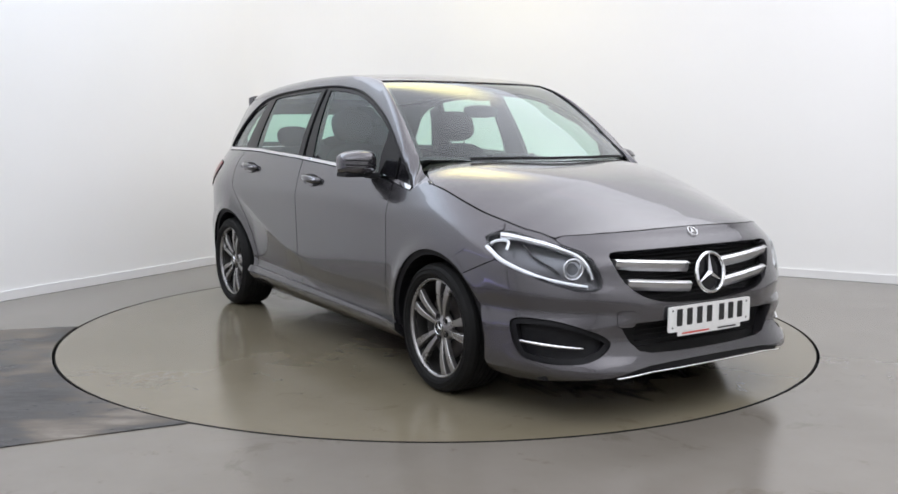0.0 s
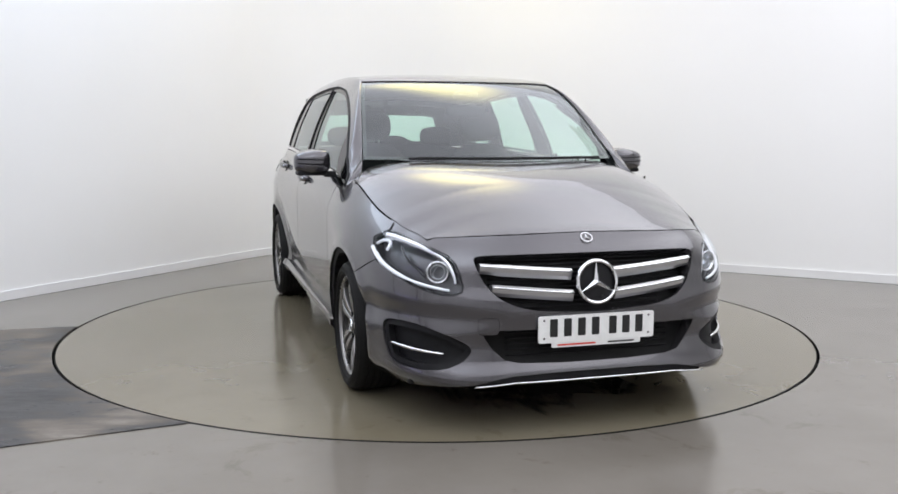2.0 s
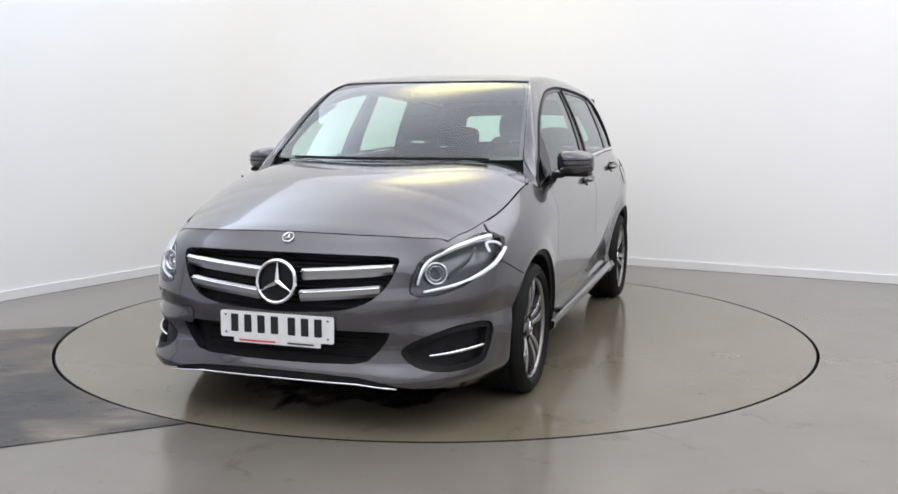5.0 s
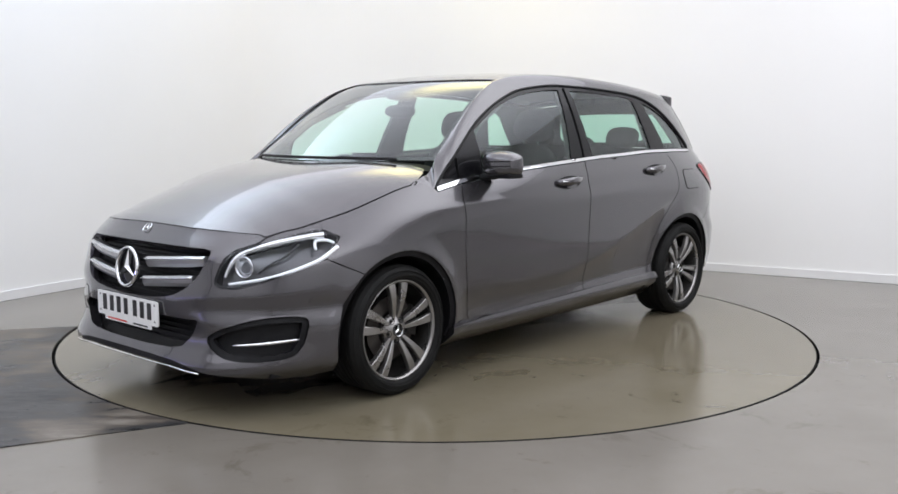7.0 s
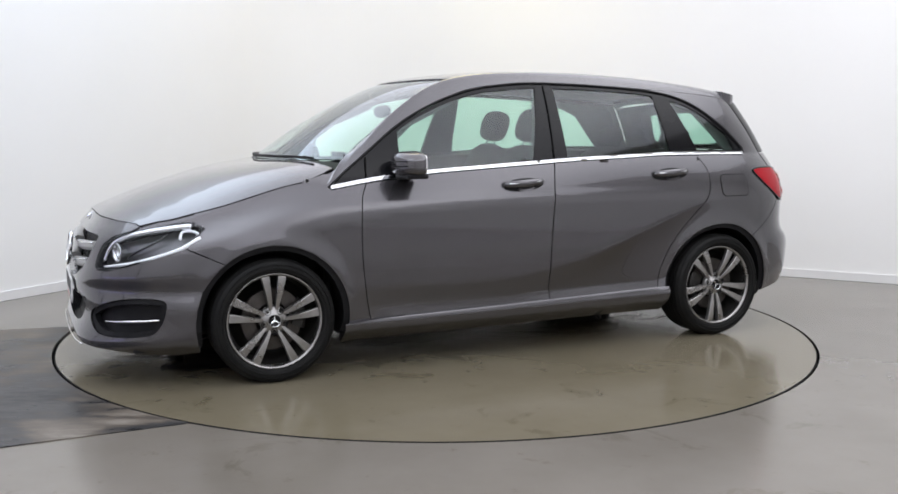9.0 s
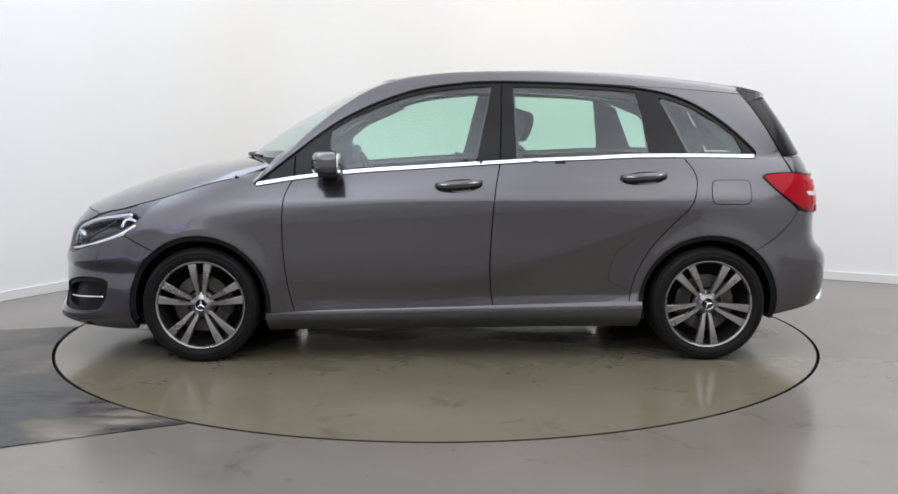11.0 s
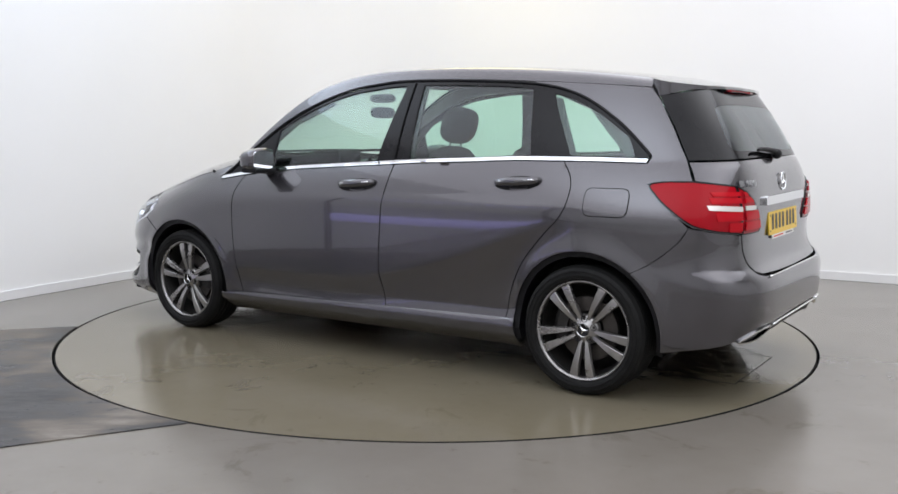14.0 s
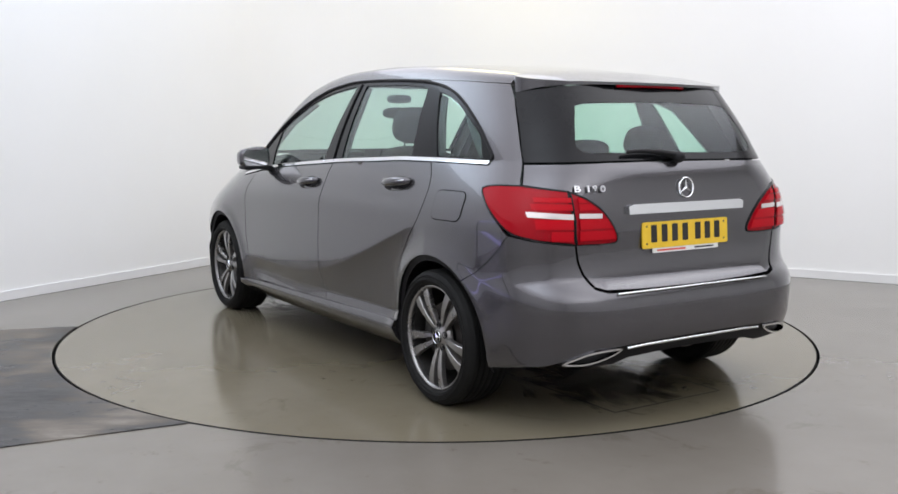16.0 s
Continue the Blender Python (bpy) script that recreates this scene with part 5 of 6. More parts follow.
SPOILER = panel("spoiler", SPOIL, spoiler_top, M_PAINT, CAR, res=0.03, gap=0.001, depth=0, label="grey roof spoiler over the tailgate")
panel("spoiler_underside", SPOIL, spoiler_under, M_BLACK, CAR, res=0.04, gap=0.001, depth=0, label="black underside of the spoiler")
rim = dense(SPOIL, 0.02)
ra, rb = spoiler_top(rim), spoiler_under(rim)
bm = bmesh.new()
va, vb = [bm.verts.new(p) for p in ra], [bm.verts.new(p) for p in rb]
for i in range(len(va)):
    j = (i + 1) % len(va)
    bm.faces.new((va[i], vb[i], vb[j], va[j]))
bmesh.ops.recalc_face_normals(bm, faces=bm.faces)
part("spoiler_edge", bm, M_PAINT, SPOILER, smooth=True)
brake = [(-1.780, y, float(spoiler_top(np.array([[-1.785, y]]))[0, 2]) - 0.018) for y in np.linspace(-0.2, 0.2, 10)]
sweep("third_brake_light", brake, 0.007, M_RED, CAR, "slim red high brake light", sides=6)


def plate(cx, cz, tilt, face, material, name):
    """A number plate whose writing is plain bars, with a dealer strip below."""
    mm = Matrix.Translation((cx, 0, cz)) @ Matrix.Rotation(radians(tilt), 4, "Y") @ Matrix.Rotation(radians(90 * face), 4, "Z")
    put = lambda u, v, w: mm @ Vector((u, -w, v))
    bm = bmesh.new()
    prism(bm, rounded(0.520, 0.111, 0.010), put, 0.006)
    ob = part(name, bm, material, CAR, "number plate with dark bars for its characters")
    for k, u in enumerate((-0.193, -0.131, -0.069, -0.007, 0.071, 0.131, 0.191)):
        bm = bmesh.new()
        prism(bm, [(u + a, 0.006 + b) for a, b in rounded(0.034, 0.074, 0.004)], lambda a, b, w: put(a, b, 0.006 + w), 0.0012)
        part("character_bar", bm, M_INK, ob)
    bm = bmesh.new()
    prism(bm, [(a + 0.0, b - 0.064) for a, b in rounded(0.40, 0.024, 0.004)], put, 0.004)
    part("dealer_strip", bm, M_PLATE_W, ob, "white dealer strip under the plate")
    for u, w, mt in ((-0.09, 0.17, M_STRIP_RED), (0.11, 0.12, M_INK)):
        bm = bmesh.new()
        prism(bm, [(a + u, b - 0.066) for a, b in rounded(w, 0.007, 0.002)], lambda a, b, c: put(a, b, 0.004 + c), 0.001)
        part("strip_text", bm, mt, ob)
    for u in (-0.235, 0.235):
        for v in (0.038, -0.036):
            bm = bmesh.new()
            prism(bm, [(u + a, v + b) for a, b in rounded(0.009, 0.009, 0.004)], lambda a, b, c: put(a, b, 0.006 + c), 0.001)
            part("screw_cap", bm, M_DISC_BRAKE, ob)
    return ob


plate(2.232, 0.425, 0, 1, M_PLATE_W, "front_number_plate")
plate(-2.014, 0.790, 4, -1, M_PLATE_Y, "rear_number_plate")

# chrome bar, lettering and wiper of the tailgate
ys = np.linspace(-0.345, 0.345, 30)
poly = [(tb_y(y, 0.885), 0.884) for y in ys] + [(tb_y(y, 0.925), 0.924 - 0.4 * max(0, abs(y) - 0.325)) for y in ys[::-1]]
panel("chrome_bar", poly, tail, M_CHROME, CAR, lift=0.018, gap=0, depth=0.02, res=0.025, label="bright chrome bar over the rear plate")
for ch, dx in (("B", -0.056), ("1", -0.010), ("8", 0.020), ("0", 0.057)):
    txt = bpy.data.curves.new("letter", "FONT")
    txt.body, txt.size, txt.extrude, txt.align_x, txt.offset = ch, 0.037, 0.003, "CENTER", 0.0009
    tmp = bpy.data.objects.new("letter", txt)
    scene.collection.objects.link(tmp)
    me = bpy.data.meshes.new_from_object(tmp.evaluated_get(bpy.context.evaluated_depsgraph_get()))
    bpy.data.objects.remove(tmp)
    me.materials.append(M_SILVER)
    ob = new("letter", me)
    spot = np.array([[tb_y(0.528 - dx, 0.992), 0.992]])
    out = Vector(surface_normals(tail, spot)[0])
    out = out if out.x < 0 else -out
    across = Vector((0, 0, 1)).cross(out).normalized()
    turn = Matrix((across, out.cross(across), out)).transposed().to_4x4()
    ob.matrix_world = Matrix.Translation(Vector(tail(spot)[0]) + out * 0.011) @ turn @ Matrix.Translation((0, -0.014, 0)) @ Matrix.Diagonal((1.4, 1, 1, 1))
    ob.parent = CAR
    ob["label"] = "chrome letter of the model name"
wp = [tuple(tail(np.array([[tb_y(y, z), z]]))[0] + [-0.030, 0, 0]) for y, z in ((0.02, 1.118), (0.06, 1.128), (0.14, 1.138), (0.24, 1.142), (0.31, 1.138))]
sweep("rear_wiper", spline(wp, 4), lambda t: 0.020 * (1 - 0.65 * t), M_PLASTIC, CAR, "black rear wiper", sides=8, flat=0.9)
bm = bmesh.new()
bmesh.ops.create_uvsphere(bm, u_segments=16, v_segments=8, radius=0.032, matrix=Matrix.Translation((wp[0][0], wp[0][1], wp[0][2] - 0.003)) @ Matrix.Diagonal((0.8, 1.1, 0.8, 1)))
part("wiper_hub", bm, M_PLASTIC, CAR, "black wiper hub", smooth=True)
line = TB([(y, 0.5835) for y in np.linspace(-0.45, 0.45, 30)])
sweep("bumper_strip", tail(np.array(line)) + [-0.018, 0, -0.012], 0.005, M_CHROME, CAR, "thin chrome loading edge", sides=6)
line = TB([(y, 0.349 - 0.05 * max(0, abs(y) - 0.30)) for y in np.linspace(-0.40, 0.40, 30)])
sweep("valance_strip", tail(np.array(line)) + [-0.004, 0, 0], 0.006, M_CHROME, CAR, "thin chrome strip over the rear valance", sides=8)
for sy in (1, -1):
    trim = spline(TB([(0.676, 0.297), (0.63, 0.326), (0.56, 0.347), (0.436, 0.351), (0.450, 0.330), (0.52, 0.303), (0.60, 0.290)]), 5, True)
    m = lambda p: tail(p) * np.array([1, sy, 1])
    ex = panel("exhaust_trim", trim, m, M_CHROME, CAR, holes=([tuple(p) for p in inset(dense(trim, 0.015), 0.008)],), lift=0.010, gap=0, depth=0.05, res=0.015, label="chrome exhaust trim")
    panel("exhaust_mouth", trim, m, M_GAP, ex, lift=-0.03, gap=0.001, depth=0, res=0.03, label="dark exhaust mouth")

# ------------------------------------------------------------------ wheels


def wheel(x, sy, turn):
    """An alloy wheel with five double spokes; y points out of the car."""
    base = Matrix.Translation((x, sy * 0.772, HUB_Z)) @ (Matrix.Identity(4) if sy > 0 else Matrix.Rotation(math.pi, 4, "Z"))
    bm = bmesh.new()
    lathe(bm, [(0.222, -0.10), (0.226, 0.075), (0.222, 0.084), (0.2245, 0.090), (0.230, 0.096), (0.234, 0.098), (0.236, 0.092), (0.230, 0.07), (0.230, -0.10)], 64, base, closed=True)
    ob = part("wheel", bm, M_ALLOY, CAR, "grey five double-spoke alloy wheel with black tyre", smooth=True)
    bm = bmesh.new()
    prof = [(0.226, 0.075), (0.236, 0.094), (0.246, 0.108), (0.262, 0.113), (0.281, 0.110), (0.295, 0.100), (0.302, 0.085)]
    for k in range(6):
        y = 0.075 - k * 0.03
        prof += [(0.3045, y + 0.006), (0.3060, y - 0.002), (0.3060, y - 0.016), (0.2995, y - 0.0165), (0.2995, y - 0.023)]
    prof += [(0.302, -0.105), (0.283, -0.118), (0.25, -0.115), (0.228, -0.095)]
    lathe(bm, prof, 72, base)
    part("tyre", bm, M_RUBBER, ob, "black road tyre", smooth=False)
    bm = bmesh.new()
    for r in (0.258, 0.278):
        lathe(bm, [(r - 0.0012, 0.1118), (r, 0.1150), (r + 0.0012, 0.1118)], 64, base)
    part("tyre_ring", bm, M_RUBBER, ob)
    for k in range(5):
        a = radians(turn + 72 * k)
        rot = base @ Matrix.Rotation(-a, 4, "Y")
        for s in (1, -1):
            bm = bmesh.new()
            rows = []
            for t in np.linspace(0, 1, 8):
                r = 0.050 + 0.180 * t
                mid = s * (0.0135 + 0.0305 * t)
                w = 0.0085 + 0.0150 * t
                y = 0.062 + 0.028 * math.sin(math.pi * min(t * 0.62 + 0.08, 1.0)) ** 1.0 * 1.0
                prof = [(mid - w, y - 0.024), (mid - w * 0.96, y - 0.003), (mid - w * 0.80, y), (mid + w * 0.80, y), (mid + w * 0.96, y - 0.003), (mid + w, y - 0.024)]
                rows.append([bm.verts.new(rot @ Vector((u, v, r))) for u, v in prof])
            for p, q in zip(rows, rows[1:]):
                for j in range(6):
                    bm.faces.new((p[j], p[(j + 1) % 6], q[(j + 1) % 6], q[j]))
            bm.faces.new(rows[0])
            bm.faces.new(rows[-1])
            bmesh.ops.recalc_face_normals(bm, faces=bm.faces)
            part("spoke", bm, M_ALLOY, ob)
        # wheel bolt in its well
        b2 = base @ Matrix.Rotation(-a - radians(36), 4, "Y")
        bm = bmesh.new()
        lathe(bm, [(0.016, 0.074), (0.0135, 0.0755), (0.0125, 0.066), (0.001, 0.065)], 16, b2 @ Matrix.Translation((0, 0, 0.052)))
        part("bolt_well", bm, M_PLASTIC, ob, smooth=True)
        bm = bmesh.new()
        bmesh.ops.create_cone(bm, cap_ends=True, segments=6, radius1=0.0085, radius2=0.008, depth=0.014, matrix=b2 @ Matrix.Translation((0, 0.064, 0.052)) @ Matrix.Rotation(radians(-90), 4, "X"))
        part("bolt", bm, M_RIM_SHADE, ob)
    bm = bmesh.new()
    lathe(bm, [(0.074, 0.040), (0.070, 0.060), (0.058, 0.068), (0.034, 0.074), (0.030, 0.079), (0.001, 0.079)], 40, base)
    part("hub", bm, M_ALLOY, ob, smooth=True)
    bm = bmesh.new()
    lathe(bm, [(0.031, 0.0785), (0.031, 0.083), (0.028, 0.085), (0.026, 0.082), (0.001, 0.082)], 32, base)
    cap = part("hub_cap", bm, M_BLACK, ob, "black centre cap with chrome points", smooth=True)
    bm = bmesh.new()
    lathe(bm, [(0.0315, 0.083), (0.030, 0.0865), (0.0275, 0.084)], 32, base)
    for k in range(3):
        r3 = base @ Matrix.Rotation(radians(120 * k + turn), 4, "Y")
        v = [bm.verts.new(r3 @ Vector(c)) for c in ((0, 0.0835, 0.027), (0.0055, 0.0828, 0.003), (0, 0.087, 0.0), (-0.0055, 0.0828, 0.003))]
        bm.faces.new((v[0], v[1], v[2]))
        bm.faces.new((v[0], v[2], v[3]))
    part("cap_star", bm, M_CHROME, cap)
    bm = bmesh.new()
    lathe(bm, [(0.155, 0.030), (0.155, 0.018), (0.085, 0.018), (0.085, 0.034), (0.150, 0.030)], 48, base)
    part("brake_disc", bm, M_DISC_BRAKE, ob, "worn steel brake disc", smooth=False)
    bm = bmesh.new()
    for i in range(7):
        a = radians(-28 + 56 * i / 6 + (8 if x > 0 else 0))
        sgn = -1 if x > 0 else 1
        rowv = []
        for r, y in ((0.098, 0.0), (0.098, 0.046), (0.150, 0.050), (0.168, 0.040), (0.168, 0.0)):
            rowv.append(bm.verts.new(base @ Vector((sgn * sy * r * math.cos(a), y, r * math.sin(a)))))
        if i:
            for j in range(5):
                bm.faces.new((prev[j], prev[(j + 1) % 5], rowv[(j + 1) % 5], rowv[j]))
        else:
            bm.faces.new(rowv)
        prev = rowv
    bm.faces.new(prev)
    bmesh.ops.recalc_face_normals(bm, faces=bm.faces)
    part("brake_caliper", bm, M_RIM_SHADE, ob, "grey brake caliper")
    bm = bmesh.new()
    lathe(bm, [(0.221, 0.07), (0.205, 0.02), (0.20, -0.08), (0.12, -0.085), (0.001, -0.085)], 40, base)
    part("barrel", bm, M_RIM_SHADE, ob, "inside of the rim, shade put into its dark colour", smooth=True)
    return ob


wheel(HUB_X, 1, 0)
wheel(HUB_X, -1, 12)
wheel(-HUB_X, 1, 36)
wheel(-HUB_X, -1, 20)

# liners of the wheel arches and the underside
for hx in (HUB_X, -HUB_X):
    for sy in (1, -1):
        bm = bmesh.new()
        rows = []
        n = 24
        for i in range(n + 1):
            a = radians(-14 + 208 * i / n)
            r = ARCH_R + 0.006
            c, s = hx + r * math.cos(a), HUB_Z + r * math.sin(a)
            y = float(side_y(c, max(s, 0.2))) - 0.014
            rows.append([bm.verts.new((c, sy * y, s)), bm.verts.new((hx + (r - 0.03) * math.cos(a), sy * (y - 0.004), HUB_Z + (r - 0.03) * math.sin(a))), bm.verts.new((c, sy * 0.56, s))])
        hub = bm.verts.new((hx, sy * 0.56, HUB_Z))
        for p, q in zip(rows, rows[1:]):
            bm.faces.new((p[0], p[1], q[1], q[0]))
            bm.faces.new((p[1], p[2], q[2], q[1]))
            bm.faces.new((p[2], hub, q[2]))
        part("arch_liner", bm, M_PLASTIC, CAR, "black wheel arch liner")
bm = bmesh.new()
box(bm, (-1.0, -0.72, 0.17), (0.98, 0.72, 0.24), 0.02)
box(bm, (1.68, -0.74, 0.175), (2.00, 0.74, 0.24), 0.01)
box(bm, (2.00, -0.52, 0.20), (2.15, 0.52, 0.25), 0.01)
box(bm, (-2.0, -0.55, 0.28), (-1.70, 0.55, 0.33), 0.01)
box(bm, (0.98, -0.55, 0.20), (1.72, 0.55, 0.26), 0.02)
box(bm, (-1.72, -0.55, 0.22), (-1.0, 0.55, 0.28), 0.02)
part("underbody", bm, M_PLASTIC, CAR, "black underbody tray")
# bulkheads that close the body behind nose, doors and tail
for name, lo, hi in (("bulkhead", (1.02, -0.70, 0.24), (1.06, 0.70, 0.93)), ("boot_floor", (-1.80, -0.56, 0.34), (-1.02, 0.56, 0.62)), ("radiator", (2.02, -0.42, 0.25), (2.05, 0.42, 0.72))):
    bm = bmesh.new()
    box(bm, lo, hi, 0.008)
    part(name, bm, M_GAP, CAR, "dark inner panel of the body")


# ------------------------------------------------------------------ mirrors and wipers


def mirror(sy):
    c = Vector((0.655, sy * 0.925, 1.058))
    bm = bmesh.new()
    r = bmesh.ops.create_uvsphere(bm, u_segments=28, v_segments=16, radius=1.0)
    for v in r["verts"]:
        d = v.co.copy()
        k = (abs(d.x) ** 4.5 + abs(d.y) ** 4.5 + abs(d.z) ** 4.5) ** (-1 / 4.5)
        d *= k
        taper = 1.0 - 0.20 * max(0, d.y * sy) - 0.12 * max(0, d.x)
        px = d.x * (0.105 if d.x > 0 else 0.036) * (1 - 0.35 * max(0, d.y * sy) * (d.x > 0))
        pz = d.z * 0.066 * taper - 0.004 * d.y * sy
        v.co = c + Vector((px - 0.010, d.y * 0.096, pz))
    ob = part("wing_mirror", bm, M_PAINT, CAR, "grey wing mirror with black foot", smooth=True)
    bm = bmesh.new()
    g = [(u * (1 if u * sy < 0 else 0.95), v) for u, v in rounded(0.160, 0.098, 0.03)]
    prism(bm, g, lambda u, v, w: c + Vector((-0.043 - w, u, v)), 0.006)
    part("mirror_glass", bm, M_CHROME, ob, "mirror glass")
    bm = bmesh.new()
    box(bm, (c.x - 0.058, c.y - 0.080, c.z - 0.072), (c.x + 0.055, c.y + 0.075, c.z - 0.048), 0.010)
    part("mirror_base", bm, M_PLASTIC, ob, "black lower mirror shell")
    bm = bmesh.new()
    ya, yb = sorted((sy * 0.795, sy * 0.86))
    box(bm, (c.x - 0.030, ya, c.z - 0.082), (c.x + 0.045, yb, c.z - 0.050), 0.010)
    part("mirror_foot", bm, M_PLASTIC, ob, "black mirror foot")
    for dz in (0.012, -0.012):
        pts = []
        for t in np.linspace(0, 1, 9):
            yy = -0.055 + 0.135 * t
            pts.append((c.x - 0.011 + 0.105 * (1 - 0.35 * max(0, yy / 0.096)) * (1 - abs(yy / 0.096) ** 4.5 * 0.6) ** 0.3, c.y + sy * yy, c.z + dz + 0.004 * t))
        sweep("mirror_groove", pts, 0.0035, M_PLASTIC, ob, "dark groove with the turn indicator", sides=6)
    return ob


mirror(1)
mirror(-1)

for a, b in ((-0.50, 0.10), (0.05, 0.56)):
    pts = []
    for t in np.linspace(0, 1, 14):
        y = a + (b - a) * t
        x = 1.210 - 0.50 * y * y
        q = top(np.array([[x, y]]))[0]
        pts.append((q[0] + 0.008, q[1], q[2] + 0.006))
    sweep("wiper", pts, 0.0085, M_PLASTIC, CAR, "black windscreen wiper", sides=6)

# ------------------------------------------------------------------ inside the car


def soft_box(bm, c, s, power=3.0, m=None, n=20):
    """A cushion: a superellipsoid about c with half sizes s."""
    r = bmesh.ops.create_uvsphere(bm, u_segments=n, v_segments=n // 2 + 2, radius=1.0)
    for v in r["verts"]:
        d = v.co
        k = (abs(d.x) ** power + abs(d.y) ** power + abs(d.z) ** power) ** (-1 / power)
        v.co = Vector((c[0] + d.x * k * s[0], c[1] + d.y * k * s[1], c[2] + d.z * k * s[2]))
    if m is not None:
        bmesh.ops.transform(bm, matrix=m, verts=r["verts"])


def front_seat(x, y):
    lean = Matrix.Translation((x, y, 0.585)) @ Matrix.Rotation(radians(-17), 4, "Y")
    bm = bmesh.new()
    soft_box(bm, (0, 0, 0.25), (0.085, 0.245, 0.325), 3.2, lean)
    ob = part("front_seat", bm, M_CLOTH, CAR, "dark fabric front seat with headrest", smooth=True)
    bm = bmesh.new()
    soft_box(bm, (0.010, 0, 0.695), (0.062, 0.138, 0.100), 3.0, lean)
    part("headrest", bm, M_CLOTH, ob, "dark headrest", smooth=True)
    for dy in (-0.055, 0.055):
        sweep("headrest_post", [tuple(lean @ Vector((0.005, dy, 0.56))), tuple(lean @ Vector((0.008, dy, 0.64)))], 0.006, M_CHROME, ob, "steel headrest post", sides=8)
    bm = bmesh.new()
    soft_box(bm, (x + 0.32, y, 0.55), (0.28, 0.245, 0.09), 3.5)
    part("cushion", bm, M_CLOTH, ob, smooth=True)


front_seat(-0.15, 0.36)
front_seat(-0.27, -0.36)
lean = Matrix.Translation((-1.16, 0, 0.62)) @ Matrix.Rotation(radians(-22), 4, "Y")
bm = bmesh.new()
soft_box(bm, (0, 0, 0.22), (0.09, 0.62, 0.30), 5.0, lean, 28)
bench = part("rear_bench", bm, M_CLOTH, CAR, "dark fabric rear bench with three headrests", smooth=True)
bm = bmesh.new()
soft_box(bm, (-0.88, 0, 0.55), (0.30, 0.64, 0.10), 5.0, None, 24)
part("cushion", bm, M_CLOTH, bench, smooth=True)
for y in (0.36, 0.0, -0.36):
    bm = bmesh.new()
    soft_box(bm, (0, y, 0.60 if y else 0.555), (0.045, 0.125, 0.075 if y else 0.045), 3.0, lean)
    part("headrest", bm, M_CLOTH, bench, "dark rear headrest", smooth=True)

bm = bmesh.new()
soft_box(bm, (0.98, 0, 0.80), (0.27, 0.70, 0.195), 4.0, None, 28)
dash = part("dashboard", bm, M_DASH, CAR, "dark soft-touch dashboard", smooth=True)
bm = bmesh.new()
soft_box(bm, (0.82, -0.37, 0.985), (0.14, 0.19, 0.045), 2.6)
part("instrument_hood", bm, M_DASH, dash, "dark hood over the dials", smooth=True)
bm = bmesh.new()
box(bm, (0.74, -0.11, 0.985), (0.755, 0.11, 1.10), 0.006)
part("screen", bm, M_BLACK, dash, "upright black display screen")
wheel_m = Matrix.Translation((0.50, -0.37, 0.90)) @ Matrix.Rotation(radians(-66), 4, "Y")
ring = [tuple(wheel_m @ Vector((0.185 * math.cos(a), 0.185 * math.sin(a), 0))) for a in np.linspace(0, 2 * math.pi, 40, endpoint=False)]
sw = sweep("steering_wheel", ring, 0.016, M_PLASTIC, CAR, "black three-spoke steering wheel", closed=True, sides=10, up=(0.3, 0.2, 1))
bm = bmesh.new()
soft_box(bm, (0, 0, 0.02), (0.075, 0.085, 0.03), 2.6, wheel_m)
for a in (90, -90, 180):
    box(bm, (-0.018, 0.05, -0.004), (0.018, 0.178, 0.010), 0.004, wheel_m @ Matrix.Rotation(radians(a - 90), 4, "Z"))
part("wheel_spokes", bm, M_PLASTIC, sw, smooth=False)
bm = bmesh.new()
soft_box(bm, (0.470, 0.0, 1.335), (0.022, 0.118, 0.036), 3.0)
rv = part("rear_view_mirror", bm, M_PLASTIC, CAR, "black interior mirror", smooth=True)
bm = bmesh.new()
soft_box(bm, (0.47, 0.0, 1.425), (0.075, 0.070, 0.028), 3.0)
part("sensor_pod", bm, M_DASH, rv, "dark sensor pod behind the glass", smooth=True)
# headliner and door cards
panel("headliner", whole([(0.40, 0.0), (0.36, 0.25), (0.26, 0.50)] + [(-0.5, 0.56), (-1.0, 0.555), (-1.5, 0.55), (-1.66, 0.50), (-1.70, 0.0)]), top, M_LINER, CAR, lift=-0.03, gap=0, depth=0, res=0.08, label="light grey roof lining")
inner = lambda d: (lambda p: side(p) - np.array([0, d, 0]))
panel("door_card", [(x, float(CHROME_Z(x)) - 0.004) for x in np.linspace(0.80, -1.20, 24)] + [(-0.95, 0.33), (0.82, 0.30)], inner(0.055), M_DASH, CAR, both=True, res=0.07, gap=0, depth=0.03, label="dark inner door trim")
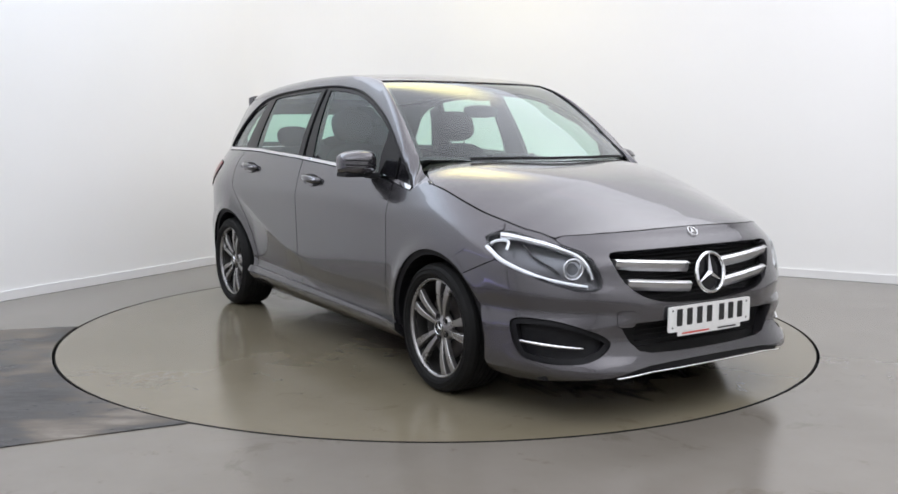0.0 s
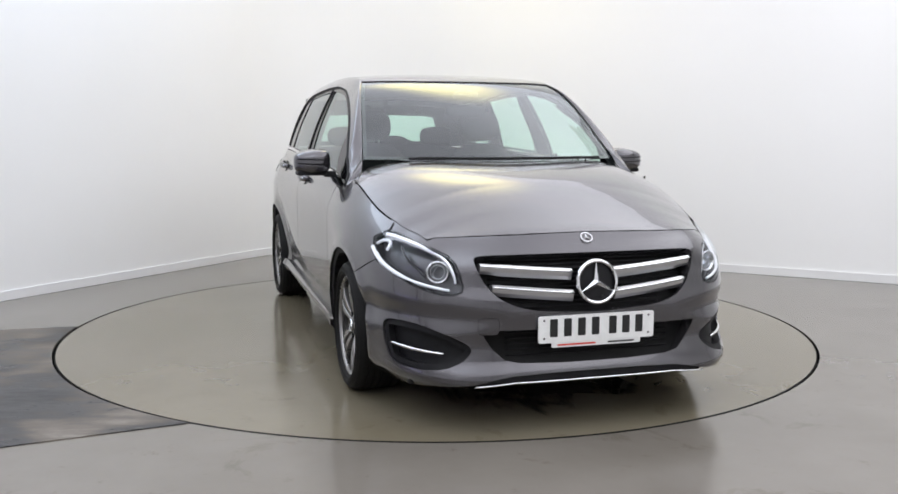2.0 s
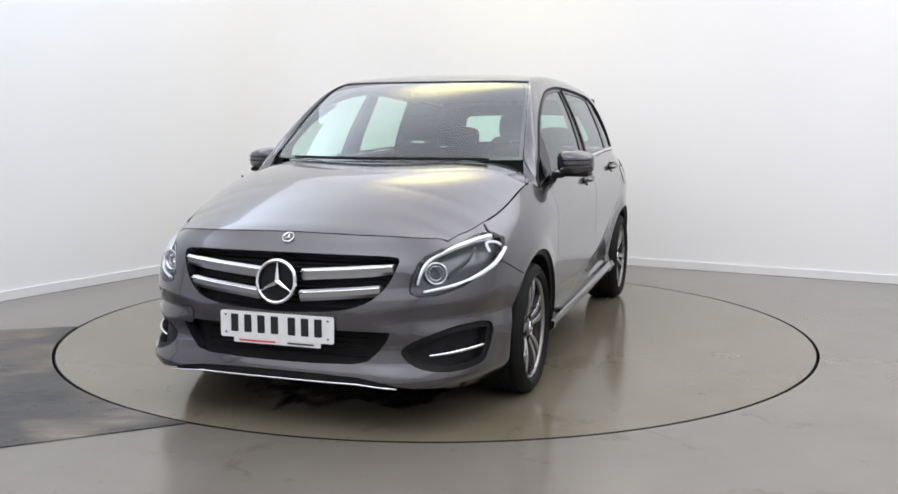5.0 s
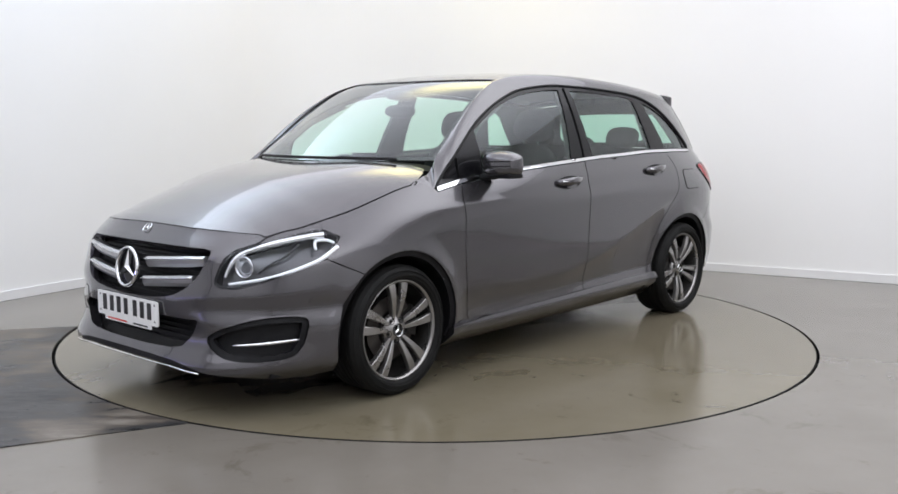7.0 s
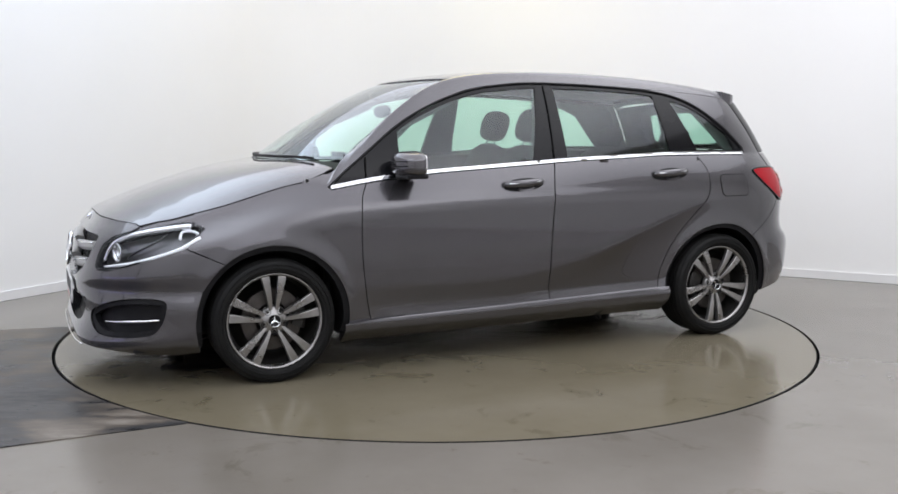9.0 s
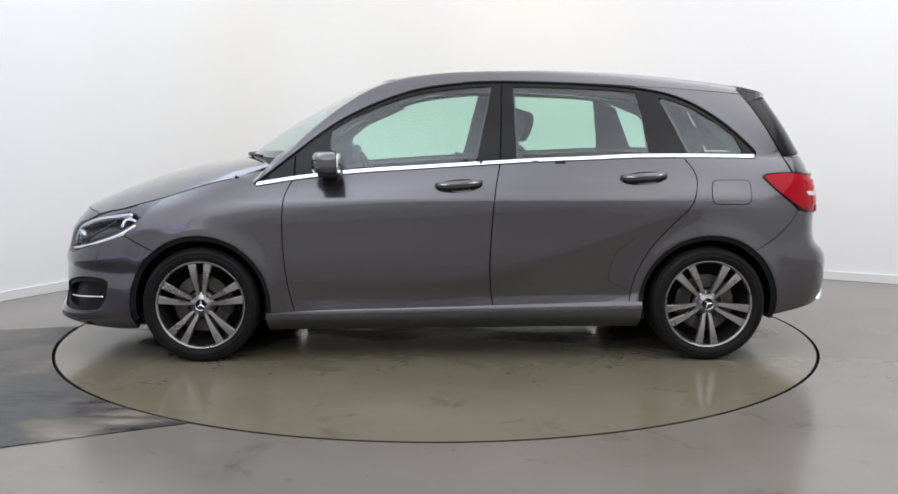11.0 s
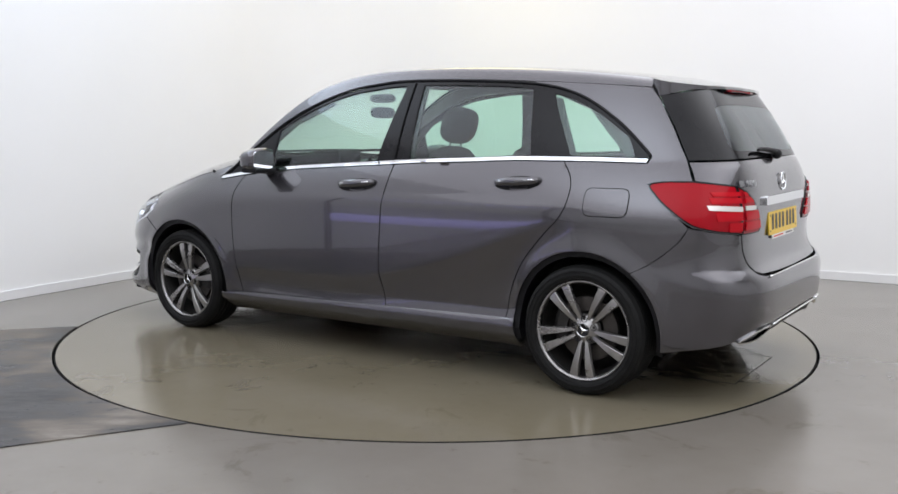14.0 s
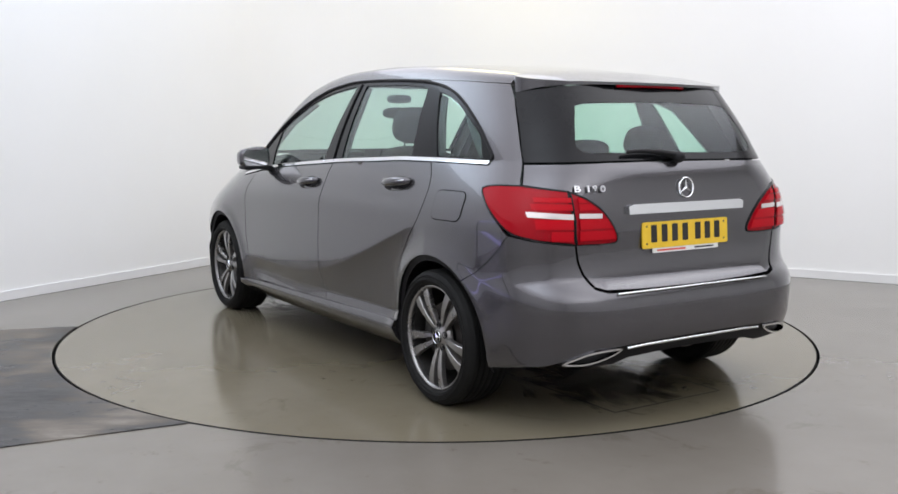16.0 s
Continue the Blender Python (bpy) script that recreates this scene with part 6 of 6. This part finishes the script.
panel("boot_trim", [(-1.16, 1.09), (-1.60, 1.085), (-1.72, 1.0), (-1.72, 0.65), (-1.2, 0.70)], inner(0.05), M_DASH, CAR, both=True, res=0.07, gap=0, depth=0.02, label="dark boot side trim")
for poly, name in (([(0.92, 1.03), (0.60, 1.275), (0.36, 1.388), (0.30, 1.372), (0.56, 1.258), (0.85, 1.02)], "pillar_trim"), ([(-0.10, 1.07), (-0.19, 1.45), (-0.32, 1.45), (-0.335, 1.07)], "pillar_trim"), ([(-1.02, 1.095), (-1.0, 1.41), (-1.13, 1.38), (-1.26, 1.10)], "pillar_trim")):
    panel(name, poly, inner(0.03), M_DASH, CAR, both=True, res=0.06, gap=0, depth=0.01, label="dark inner pillar trim")
panel("pillar_trim", [(-1.50, 1.10), (-1.28, 1.33), (-1.10, 1.40), (-1.0, 1.435), (-1.5, 1.40), (-1.56, 1.35), (-1.70, 1.10)], inner(0.035), M_DASH, CAR, both=True, res=0.06, gap=0, depth=0.01, label="dark inner rear pillar trim")
bm = bmesh.new()
box(bm, (-1.72, -0.58, 0.93), (-1.22, 0.58, 0.95), 0.006)
part("parcel_shelf", bm, M_DASH, CAR, "dark parcel shelf")


# ------------------------------------------------------------------ what moves
OX, OY = -0.087, 0.054        # the car's middle from the turntable's axle
TURN = [(0.0, -57.49), (0.5, -59.20), (1.0, -62.64), (1.5, -67.48), (2.0, -73.66), (2.5, -79.39), (3.0, -85.62), (3.5, -91.32),
        (4.0, -97.54), (4.5, -103.28), (5.0, -109.39), (5.8, -118.65), (6.6, -127.9), (7.5, -138.33), (8.0, -144.53), (8.5, -150.18),
        (9.0, -156.25), (9.8, -165.5), (10.6, -174.7), (11.5, -185.15), (12.0, -191.04), (12.5, -196.73), (13.0, -202.70),
        (13.5, -208.38), (14.0, -214.37), (14.5, -219.91), (15.0, -226.05), (15.5, -231.78), (16.0, -237.86)]


def motions():
    walk(TABLE, [(t, pose(0, 0, 0, 0, 0, a)) for t, a in TURN])
    rows = []
    for t, a in TURN:
        c, s = math.cos(radians(a)), math.sin(radians(a))
        rows.append((t, pose(c * OX - s * OY, s * OX + c * OY, 0, 0, 0, a)))
    walk(CAR, rows)


motions()
